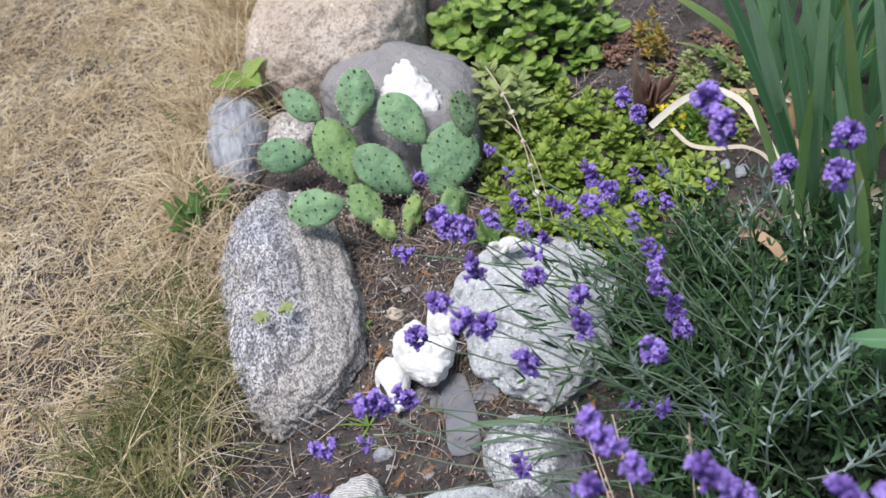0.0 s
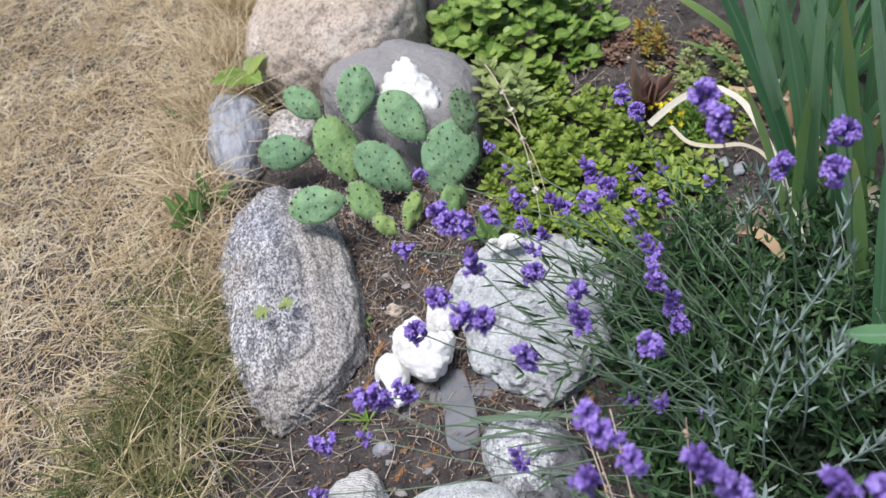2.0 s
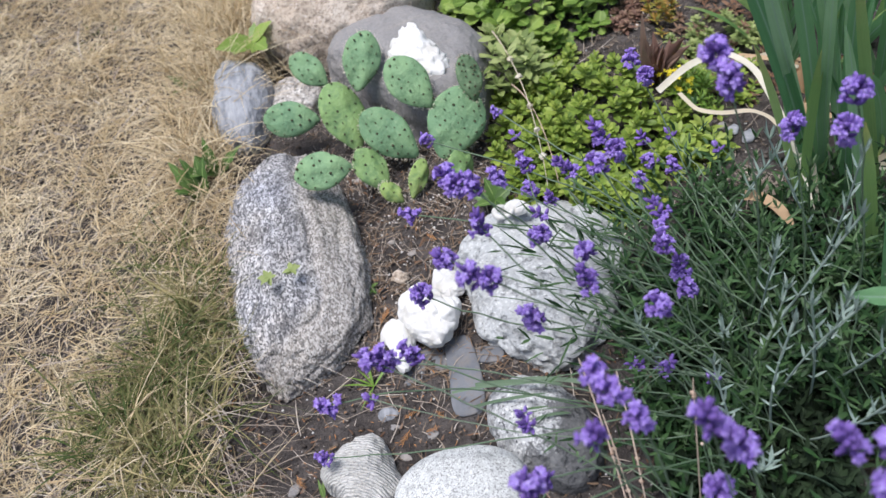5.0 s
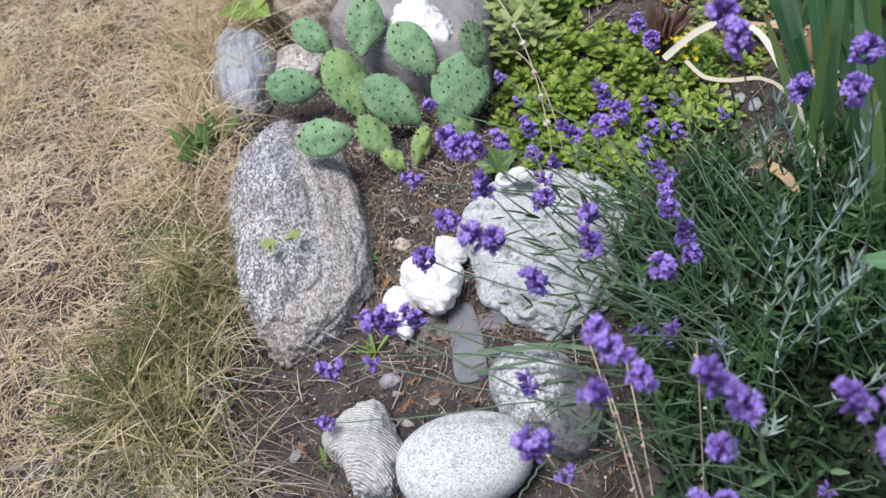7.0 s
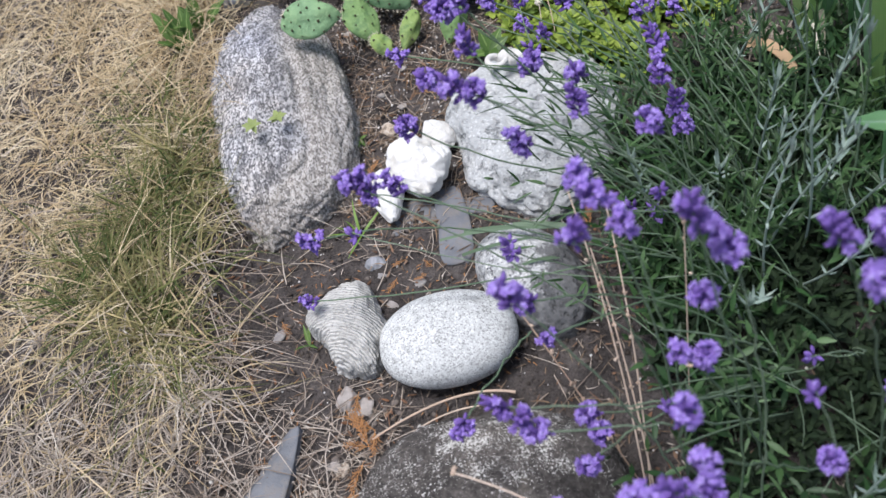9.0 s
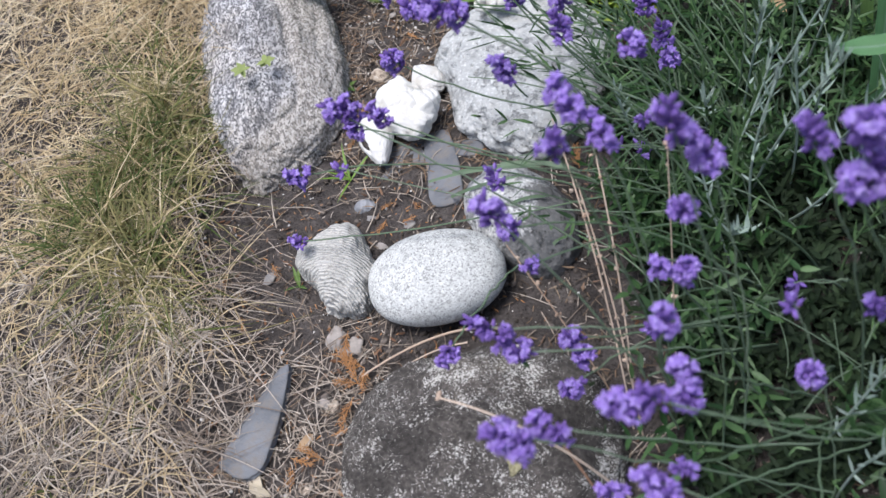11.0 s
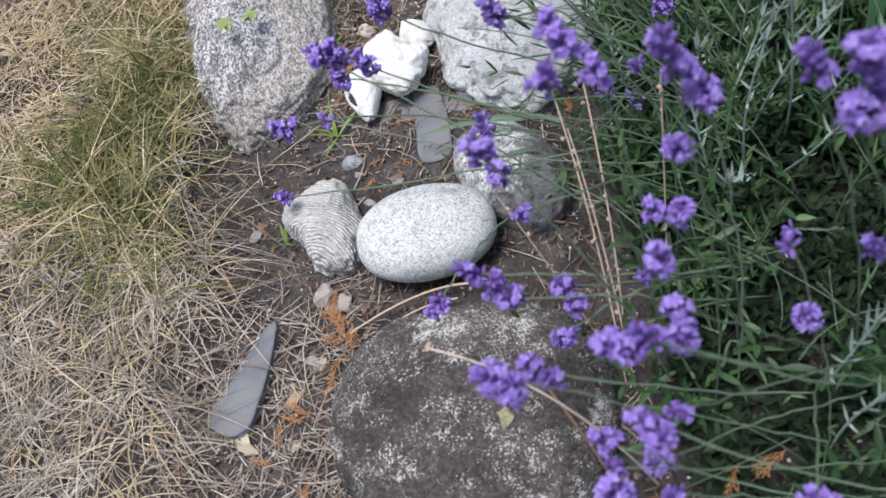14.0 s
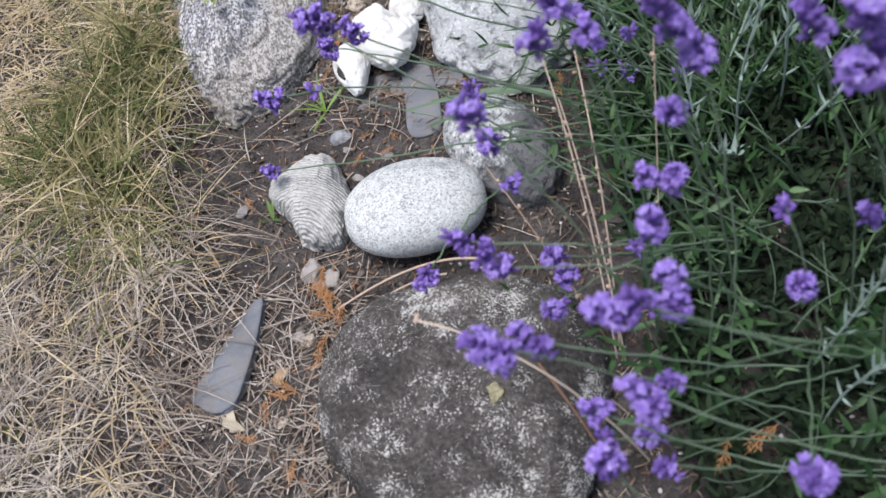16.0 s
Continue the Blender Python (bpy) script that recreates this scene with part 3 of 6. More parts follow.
def stone_ridged():
    k = Mat("ridged_fossil", 0.85, 0.25)
    c = k.ramp(k.noise(20, 5, 0.6), (0.3, (0.45, 0.44, 0.41)), (0.7, (0.64, 0.625, 0.595)))
    c = k.mix(k.ramp(k.noise(300, 2, 0.7), (0.3, 0.5), (0.5, 0.0)), c, (0.16, 0.15, 0.13))
    n = k.node("ShaderNodeMapping")
    k.to(n.inputs[0], k.co)
    n.inputs["Location"].default_value = (0.05, 0.06, 0.0)
    n.inputs["Scale"].default_value = (1, 1, 0)
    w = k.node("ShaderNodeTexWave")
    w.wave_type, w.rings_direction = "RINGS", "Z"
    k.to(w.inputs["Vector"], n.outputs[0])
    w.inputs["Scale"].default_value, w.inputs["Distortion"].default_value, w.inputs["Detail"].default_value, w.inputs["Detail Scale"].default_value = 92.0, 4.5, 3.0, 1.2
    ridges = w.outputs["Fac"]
    # Groove shade is painted in: a darker tone between the ridges.
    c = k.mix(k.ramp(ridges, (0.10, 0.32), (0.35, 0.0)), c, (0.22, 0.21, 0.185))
    return k.done(c, [(ridges, 0.7, 0.002), (k.noise(45, 5, 0.7), 0.6, 0.006), (k.noise(200, 3, 0.7), 0.5, 0.0015)])


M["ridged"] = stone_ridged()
k = Mat("ochre_lichen", 0.9, 0.1)
M["ochre"] = k.done(k.ramp(k.noise(350, 3, 0.7), (0.35, (0.17, 0.155, 0.095)), (0.65, (0.33, 0.30, 0.19))), [(k.noise(500, 3), 0.6, 0.001)])


def stone_shale():
    k = Mat("shale", 0.8, 0.25)
    c = k.ramp(k.noise(14, 5, 0.6), (0.3, (0.115, 0.121, 0.132)), (0.7, (0.200, 0.208, 0.224)))
    c = k.mix(k.ramp(k.noise(60, 5, 0.7), (0.50, 0.0), (0.66, 0.7)), c, (0.19, 0.17, 0.15))
    return k.done(c, [(k.noise(20, 6, 0.6), 0.5, 0.010), (k.noise(1.0, 5, 0.6, k.scaled(40, 90, 40, 25)), 0.4, 0.004), (k.noise(300, 3), 0.25, 0.0008)])


M["shale"] = stone_shale()

# ---- lawn ----
def front_share(x, y):
    """Where the thatch is thin, grey and lets the soil show."""
    bare = 0.8 * np.exp(-((x + 0.25) / 0.10) ** 2 - ((y + 0.38) / 0.06) ** 2)
    return (1 - bare) * lawn_share(x, y) / (1 + np.exp((y + 0.13 - 0.25 * (x + 0.45)) / 0.05))


def tufts(x, y):
    """Thick and thin places in the grass."""
    return 0.5 + 0.5 * np.sin(27 * x + 2 * np.sin(13 * y)) * np.sin(23 * y + 1.7 * np.sin(17 * x) + 1.0)


def back_share(x, y):
    return (0.55 + 0.45 * tufts(x, y)) * np.clip(lawn_share(x, y) - 0.75 * front_share(x, y), 0, 1) * (0.5 + 0.5 / (1 + np.exp(-(y - 0.42) / 0.08)))


def green_share(x, y):
    d = bed_edge(y) - x
    patch = np.exp(-((d - 0.075) / 0.07) ** 2) * np.exp(-(np.abs(y - 0.09) / 0.17) ** 3)
    return np.clip(patch * (0.6 + 0.5 * np.sin(31 * x) * np.sin(23 * y + 1)), 0, 1) * lawn_share(x, y)


def verge_share(x, y):
    d = bed_edge(y) - x
    return lawn_share(x, y) * np.exp(-((d - 0.04) / 0.06) ** 2) * (0.22 + 0.78 / (1 + np.exp(-(y - 0.33) / 0.06)))


def weed_share(x, y):
    return lawn_share(x, y) * (np.sin(19 * x + 2 * y) * np.sin(17 * y + 3) > 0.6) * 0.8


def ground_mat_share(x, y):
    return np.clip(lawn_share(x, y) - 0.72 * front_share(x, y), 0, 1) * (0.4 + 0.6 * tufts(x + 0.1, y)) * (0.5 + 0.5 / (1 + np.exp(-(y - 0.45) / 0.08))) * (1 - 0.6 * green_share(x, y))


scatter_lawn("lawn_mat", "flat mat of broken straw on the lawn", M["blond"], 76000, (0.02, 0.05), (0.0009, 0.0018), 0.05, ground_mat_share, 2, lift=0.006)
scatter_lawn("grey_mat", "greyish flattened dead grass in the lawn", M["grey_straw"], 20000, (0.02, 0.06), (0.0008, 0.0018), 0.06, lambda x, y: lawn_share(x, y) * (1 - 0.6 * tufts(x - 0.05, y + 0.1)), 2, lift=0.008)
scatter_lawn("dry_lawn", "straw-coloured dry lawn thatch beside the bed", M["straw"], 34000, (0.03, 0.075), (0.0006, 0.0013), 0.20, back_share, 4, lift=0.012)
scatter_lawn("grey_thatch", "greyish loose dead grass over bare soil", M["grey_straw"], 13000, (0.02, 0.07), (0.0006, 0.0013), 0.20, front_share, 4, (-0.75, 0.35), lift=0.014)
scatter_lawn("green_grass", "olive-green living grass tufts at the lawn's edge", M["green_grass"], 36000, (0.04, 0.12), (0.0009, 0.0024), 0.75, lambda x, y: 0.6 * green_share(x, y), 4, (-0.3, 0.5), -0.55)
scatter_lawn("straw_stalks", "long bleached grass stalks lying across the lawn", M["grey_straw"], 700, (0.07, 0.15), (0.0011, 0.0019), 0.22, lambda x, y: 0.6 * lawn_share(x, y), 6, lift=0.02)
scatter_lawn("verge_grass", "long dry grass leaning over the stones", M["straw"], 20000, (0.05, 0.15), (0.0008, 0.0018), 0.65, lambda x, y: 0.8 * verge_share(x, y), 5, (-0.3, 1.3), -0.5)
scatter_lawn("lawn_weeds", "small dull green weeds in the dry lawn", M["green_grass"], 12000, (0.012, 0.035), (0.0015, 0.003), 0.5, weed_share, 2)

def tuft_clumps(name, label, material, count, blades, length, width, keep, rise=(0.15, 1.1), x_low=-1.0, y_range=(-0.72, 1.2), droop=0.9):
    """Dead grass in tufts: blades that spray out of one crown and droop to the ground."""
    x, y = rng.uniform(x_low, -0.05, count), rng.uniform(*y_range, count)
    ok = rng.random(count) < keep(x, y)
    x, y = x[ok], y[ok]
    per = rng.integers(*blades, len(x))
    x, y = np.repeat(x, per), np.repeat(y, per)
    n = len(x)
    q, up = rng.uniform(0, 6.28, n), rng.uniform(*rise, n)
    x, y = x + np.cos(q) * rng.uniform(0, 0.006, n), y + np.sin(q) * rng.uniform(0, 0.006, n)
    way = np.stack([np.cos(q) * np.cos(up), np.sin(q) * np.cos(up), np.sin(up)], -1)
    side = unit(np.stack([-np.sin(q), np.cos(q), rng.normal(0, 0.4, n)], -1))
    bend = np.stack([rng.normal(0, 0.45, n), rng.normal(0, 0.45, n), -np.sin(up) * rng.uniform(0.6, 1.0, n) * droop], -1)
    base = np.stack([x, y, ground_height(x, y) + 0.004], -1)
    mesh = ribbons(name, base, way, side, rng.uniform(*length, n), rng.uniform(*width, n), bend, 5)
    return tagged(part(name, mesh, material, kind="stuff"), label, "grass")


tuft_clumps("grey_tufts", "bleached grey tufts of dead grass over bare soil", M["bleached"], 900, (16, 36), (0.02, 0.062), (0.0006, 0.0013), lambda x, y: front_share(x, y))
tuft_clumps("straw_tufts", "blond tufts of dry grass in the lawn", M["blond"], 1500, (10, 26), (0.025, 0.075), (0.0006, 0.0013), lambda x, y: 0.6 * np.clip(lawn_share(x, y) - front_share(x, y), 0, 1))
tuft_clumps("verge_tufts", "long blond tufts along the stones", M["blond"], 420, (14, 30), (0.06, 0.14), (0.0008, 0.0016), lambda x, y: verge_share(x, y), (0.5, 1.3), -0.55, (-0.1, 1.2), 0.6)
tuft_clumps("tall_verge", "tall pale dry grass standing beside the sandstone", M["blond"], 260, (12, 26), (0.07, 0.16), (0.0007, 0.0014), lambda x, y: np.exp(-((x + 0.255) / 0.05) ** 2), (0.9, 1.45), -0.40, (0.58, 1.35), 0.35)
tuft_clumps("green_tufts", "olive and green tufts at the lawn's edge", M["green_grass"], 700, (10, 26), (0.04, 0.11), (0.0010, 0.0022), lambda x, y: 0.8 * green_share(x, y), (0.4, 1.3), -0.55, (-0.3, 0.45), 0.6)

# ---- stones ----
rock("sandstone_boulder", "large tan sandstone boulder with a rounded top", M["sandstone"], (-0.038, 0.815, 0.0), (0.145, 0.185, 0.135), -12, square=(3.4, 3.2), seed=1, sub=6, rough=((6, 0.06), (22, 0.03), (70, 0.010)))
rock("grey_boulder", "smooth grey boulder behind the prickly pear", M["slate"], (0.051, 0.566, 0.0), (0.108, 0.146, 0.098), 33, square=(2.0, 3.3), lobes=((2, 0.027, 193), (3, 0.045, 49), (4, 0.044, 261), (5, 0.018, 289)), seed=2, sub=6, rough=((4, 0.05), (12, 0.03), (50, 0.008)), slope=(-0.15, -0.06))
rock("blue_stone", "blue-grey layered stone beside the lawn", M["blue"], (-0.220, 0.578, 0.0), (0.050, 0.094, 0.060), 3, square=(2.0, 2.8), seed=3, sub=6, lobes=((2, 0.019, 134), (3, 0.053, 22), (4, 0.041, 106)), rough=((4, 0.05), (14, 0.04), (60, 0.01)), slope=(0.1, 0.1))
rock("speckled_stone", "small pale speckled stone under the prickly pear", M["white_granite"], (-0.135, 0.58, 0.0), (0.042, 0.045, 0.03), 0, square=(2.6, 2.6), seed=4, sub=4, rough=((8, 0.10), (30, 0.04)))
rock("gneiss_boulder", "long grey banded gneiss boulder at the bed's edge", M["gneiss"], (-0.142, 0.250, 0.0), (0.094, 0.208, 0.062), 7, square=(2.1, 2.1), seed=5, lobes=((3, 0.022, 324),), sub=6, rough=((5, 0.05), (16, 0.04), (48, 0.022), (110, 0.008)))
rock("pale_boulder", "flat pale granite boulder beside the lavender", M["pale_granite"], (0.174, 0.150, 0.0), (0.106, 0.116, 0.043), -9, square=(2.0, 3.2), seed=6, lobes=((2, 0.031, 191), (3, 0.062, 111), (4, 0.02, 272), (6, 0.03, 287)), sub=6, rough=((6, 0.08), (20, 0.045), (60, 0.018)))
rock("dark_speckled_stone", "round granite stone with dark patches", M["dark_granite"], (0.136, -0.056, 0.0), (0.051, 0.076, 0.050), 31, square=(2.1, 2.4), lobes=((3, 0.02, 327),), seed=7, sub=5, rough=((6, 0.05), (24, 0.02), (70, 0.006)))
rock("egg_stone", "smooth egg-shaped pale granite cobble", M["egg_granite"], (0.042, -0.12, 0.03), (0.073, 0.052, 0.036), 2, seed=9, sub=5, rough=((4, 0.02),), sink=0.9, lobes=((1, 0.03, 180),))
rock("lichened_boulder", "dark rounded boulder with pale lichen patches", M["lichen"], (0.056, -0.352, 0.0), (0.128, 0.152, 0.072), -4, square=(2.2, 2.7), seed=10, lobes=((1, 0.06, 90), (3, 0.095, 98)), sub=6, rough=((5, 0.04), (18, 0.025), (60, 0.010)))


for v in bpy.data.objects["gneiss_boulder"].data.vertices:
    foot = max(0.0, -0.11 - v.co.y)
    v.co.y += 0.17 * foot
    v.co.x -= 2.4 * foot * foot
    below = min(v.co.y + 0.10, 0.0)
    flow = math.hypot(v.co.x, below) + 0.012 * noise.noise(v.co * 14) + 0.004 * noise.noise(v.co * 45)
    share = max(0.0, min(1.0, (v.co.x - 1.4 * below - 0.005) / 0.03))
    fold = noise.fractal(Vector((flow * 75, v.co.y * 6, 1.0)), 0.8, 2.0, 4)
    crease = math.exp(-((flow - 0.030) / 0.006) ** 2) * share
    v.co += v.co.normalized() * (0.0026 * share * fold - 0.0085 * crease + 0.0018 * noise.fractal(v.co * 130, 0.9, 2.0, 3) + 0.003 * noise.noise(v.co * 28))
boulder = bpy.data.objects["lichened_boulder"]
for v in boulder.data.vertices:
    if v.co.x < 0:
        v.co.x *= 1 - 0.50 * max(0.0, min(1.0, (-0.005 - v.co.y) / 0.12)) ** 1.2
top = max(v.co.z for v in boulder.data.vertices if abs(v.co.x - 0.036) < 0.008 and abs(v.co.y - 0.012) < 0.008)
spot = part("lichen_patch", rock_mesh("lichen_patch", (0.0065, 0.0085, 0.0009), lobes=((3, 0.12, 20), (5, 0.1, 80)), rough=((6, 0.3), (20, 0.2)), seed=5, sub=3, sink=1.0), M["ochre"], boulder, "ochre lichen patch")
spot.matrix_basis = pose(0.036, 0.012, top + 0.0006)


def ridged_fossil(at, rz):
    """A coral-like lump: wavy growth ridges over a blunt wedge, with a knob on its flank."""
    bm = rock_mesh("ridged", (0.040, 0.056, 0.042), (2.1, 2.6), ((2, 0.04, 164), (3, 0.09, 80), (4, 0.045, 210), (6, 0.045, 198)), ((5, 0.07), (22, 0.04)), 8, 6)
    for v in bm.verts:
        reach = math.hypot(v.co.x + 0.05, v.co.y + 0.06)
        top = max(0.0, min(1.0, (reach - 0.05) / 0.02))
        v.co += v.co.normalized() * (0.0014 * noise.noise(v.co * 60) + 0.0015 * noise.noise(v.co * 130) * (1.1 - top))
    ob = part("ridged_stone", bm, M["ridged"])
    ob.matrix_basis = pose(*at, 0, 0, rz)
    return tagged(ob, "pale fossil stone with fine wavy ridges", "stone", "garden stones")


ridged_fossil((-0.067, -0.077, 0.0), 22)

def slate(label, at, dims, turn, tilt=0.0, tip=0.0, seed=0):
    """A split flake: flat faces, a sharp uneven rim, narrowing to one end by tip."""
    bm = rock_mesh("slate", dims, (4.5, 7.0), ((3, 0.04, 70), (5, 0.03, 10)), ((5, 0.05), (40, 0.014)), seed, 5, sink=0.9)
    for v in bm.verts:
        s = (v.co.y / dims[1] + 1) / 2
        v.co.z -= (0.30 if tip > 0.5 else 0.0) * max(0.0, -v.co.x - 0.15 * dims[0])
        v.co.x = v.co.x * (1 - tip * max(0.0, s)) + 0.12 * tip * dims[0] * s
    ob = part("slate_flake", bm, M["shale"])
    ob.matrix_basis = pose(*at, 0, tilt, turn)
    return tagged(ob, label, "slate", "slate pieces")


slate("flat grey slate slab lying on the soil", (0.058, 0.038, 0.002), (0.022, 0.053, 0.006), 2, seed=51, tip=0.25)
slate("flat grey slate slab under the shells", (0.018, 0.062, -0.001), (0.036, 0.024, 0.004), 4, seed=52)
slate("small flat grey slate chip", (0.091, 0.059, 0.001), (0.017, 0.011, 0.004), -12, seed=53)
slate("pointed grey slate shard leaning in the soil", (-0.158, -0.232, 0.008), (0.033, 0.060, 0.006), -25, -4, 0.74, 54)

# ---- shells ----
def shell_mesh(dims, knobs=0, arc_of=(0, 360), reach=0.3, spin=0.0, taper=0.0, hole=None, seed=0, wrinkle=0.02, lip=0.0):
    """A worn sea snail: a swollen body that tapers to its foot, a shoulder ring of blunt knobs, whorl grooves round the spire,
    and the mouth as a deep hollow."""
    bm = rock_mesh("shell", dims, (2.2, 2.1), (), ((5, 0.07), (18, wrinkle)), seed, 6, sink=0.75)
    a, b, h = dims
    lumps_at = []
    for k in range(knobs):
        q = radians(arc_of[0] + (arc_of[1] - arc_of[0]) * k / max(1, knobs - 1))
        lumps_at.append((Vector((math.cos(q), math.sin(q), 0.35 + 0.3 * (k % 2))).normalized(), reach * (0.7 + 0.5 * ((k * 7) % 3) / 2)))
    for v in bm.verts:
        u = Vector((v.co.x / a, v.co.y / b, v.co.z / h))
        n = u.normalized()
        s = 1.0
        for way, high in lumps_at:
            s += high * math.exp(-((n - way).length / 0.22) ** 2)
        if spin:
            s -= 0.05 * spin * abs(math.sin(5.0 * (u.y + 0.5 * u.x))) ** 6
        if hole:
            d = (n - Vector(hole[:3]).normalized()).length
            s -= hole[3] * math.exp(-(d / hole[4]) ** 4)
        s -= lip * max(0.0, math.cos(3 * math.atan2(n.y, n.x) - 1.0)) ** 4
        pinch = 1 - taper * max(0.0, -u.y)
        v.co = Vector((v.co.x * s * pinch, v.co.y * s, v.co.z * s * (0.5 + 0.5 * pinch)))
    return bm


def shell(label, at, dims, turn, **more):
    ob = part("sea_shell", shell_mesh(dims, **more), M["shell"])
    ob.matrix_basis = pose(*at, *turn)
    return tagged(ob, label, "shell", "bleached shells")


def conch(label, at, dims, turn, spire=(), **more):
    """A shell with its spire: whorls that shrink towards the tip, each with a ring of blunt knobs."""
    bm = shell_mesh(dims, **more)
    for x, y, z, r in spire:
        made = bmesh.ops.create_icosphere(bm, subdivisions=4, radius=1.0)["verts"]
        for v in made:
            n = v.co.normalized()
            q = math.atan2(n.z, n.y)
            grow = r * (1 + 0.16 * max(0.0, math.cos(5 * q + 90 * r)) ** 3 * (1 - abs(n.x)) + 0.05 * noise.noise(n * 4))
            v.co = Vector((x + n.x * grow * 0.75, y + n.y * grow, z + n.z * grow))
    ob = part("sea_shell", bm, M["shell"])
    ob.matrix_basis = pose(*at, *turn)
    return tagged(ob, label, "shell", "bleached shells")


conch("large knobbed white conch shell", (0.024, 0.112, 0.026), (0.029, 0.045, 0.027), (0, 0, 24), spire=((0.020, -0.014, 0.006, 0.020), (0.030, -0.012, 0.008, 0.014), (0.038, -0.010, 0.009, 0.009)), knobs=6, arc_of=(-100, 50), reach=0.20, spin=1.0, seed=31, wrinkle=0.03, taper=0.1)
snail = shell("broken white conch with a smooth lip and a dark mouth", (-0.013, 0.084, 0.019), (0.021, 0.038, 0.019), (0, 0, 8), taper=0.5, hole=(-0.80, -0.25, 0.50, 0.45, 0.28), seed=32, spin=0.6)
# Added lump in dark soil colour, as the shade inside the hollow mouth.
plug = part("soil_plug", rock_mesh("soil_plug", (0.0055, 0.0085, 0.003), rough=((9, 0.2), (24, 0.15)), seed=3, sub=3, sink=1.0), M["soil"], snail, "dark plug standing in for the shade in the shell's mouth")
plug.matrix_basis = pose(-0.0118, -0.0072, 0.0082, 10, -55, 12)
shell("small smooth white shell fragment", (0.054, 0.168, 0.013), (0.021, 0.028, 0.013), (0, 0, 205), taper=0.7, seed=36, spin=0.3, wrinkle=0.03, lip=0.08)


def ring_shell(at):
    """A worm-like curl of white shell, open at one end."""
    q = np.linspace(0, 1.75 * np.pi, 30)
    mesh = tube("sea_shell", np.stack([0.010 * np.cos(q) * (1 + q * 0.03), 0.009 * np.sin(q), 0.003 * q], -1), 0.0048, 12, 0.6)
    ob = part("sea_shell", mesh, M["shell"])
    ob.matrix_basis = pose(*at, 20, 10, 30)
    tagged(ob, "small curled white shell on the pale boulder", "shell", "bleached shells")


ring_shell((0.138, 0.226, 0.050))
shell("little white shell on the pale boulder", (0.160, 0.228, 0.056), (0.011, 0.018, 0.010), (0, 0, 70), taper=0.5, seed=34, spin=1.0)


def white_rock(at):
    """A knobbly bleached lump with deep wrinkles, lying on the grey boulder."""
    bm = rock_mesh("white_rock", (0.040, 0.057, 0.022), (2.6, 2.4), ((3, 0.10, 250), (5, 0.04, 10)), ((7, 0.12), (26, 0.06)), 21, 5, sink=0.5)
    for v in bm.verts:
        v.co *= 1 + 0.06 * math.sin(330 * v.co.y + 150 * v.co.x + 7 * noise.noise(v.co * 50))
    ob = part("coral_lump", bm, M["shell"])
    ob.matrix_basis = pose(*at, 24, -4, 14)
    tagged(ob, "wrinkled white coral lump on the grey boulder", "coral", "bleached shells")


white_rock((0.066, 0.492, 0.088))

# ---- prickly pear ----
FACE = Vector((0.09, -0.64, 0.76)).normalized()
ACROSS = Vector((0.978, -0.119, -0.172))
ABOVE = FACE.cross(ACROSS).normalized()


def pad_mesh(length, width, thick, seed):
    """A flat obovate joint with a swollen middle and a narrow foot; its foot is at -y."""
    bm = bmesh.new()
    bmesh.ops.create_uvsphere(bm, u_segments=36, v_segments=18, radius=1.0)
    off = Vector((seed * 1.7, seed, 3.0))
    for v in bm.verts:
        x, y, z = v.co
        wide = 1 - 0.50 * max(0.0, -y) ** 1.5 + 0.04 * y
        x, y, z = x * wide, y, math.copysign(abs(z) ** 1.15, z)
        wave = 1 + 0.05 * noise.noise(Vector((x, y, 0)) * 2 + off)
        v.co = Vector((x * width / 2 * wave, y * length / 2 * wave, z * thick / 2 + 0.004 * noise.noise(Vector((x, y, 0)) * 1.4 + off)))
    return bm


def areole_mesh(length, width, thick, dense, rand):
    """Dark bristly cushions in slanting rows over both faces and the rim."""
    bm = bmesh.new()
    step = 0.0140 / dense
    rows = int(length / step) + 1
    for i in range(-rows, rows):
        for j in range(-rows, rows):
            x, y = (i + 0.5 * (j % 2)) * step + rand.uniform(-0.0028, 0.0028), j * step * 0.85 + rand.uniform(-0.0028, 0.0028)
            wide = (1 - 0.50 * max(0.0, min(1.0, -y / (length / 2))) ** 1.5) * width / 2
            q = (x / wide) ** 2 + (y / (length / 2)) ** 2
            if q > 1.06:
                continue
            z = thick / 2 * max(0.0, 1 - q) ** 0.5
            rim = q > 0.8
            for face in (1, -1):
                made = bmesh.ops.create_icosphere(bm, subdivisions=1, radius=0.0011 + 0.0010 * rand.random() ** 2)["verts"]
                for v in made:
                    v.co = Vector((x, y, face * (z + 0.0002))) + Vector((v.co.x, v.co.y, v.co.z * 1.2))
                for _ in range(2):
                    a = rand.uniform(0, 6.28)
                    way = Vector((math.cos(a) * 0.6 + (x / wide if rim else 0) * 1.5, math.sin(a) * 0.6 + (y / length if rim else 0) * 3, face * 0.8)).normalized()
                    foot = Vector((x, y, face * z))
                    side = way.orthogonal() * 0.00035
                    bm.faces.new([bm.verts.new(foot + side), bm.verts.new(foot - side), bm.verts.new(foot + way * 0.0045)])
    return bm


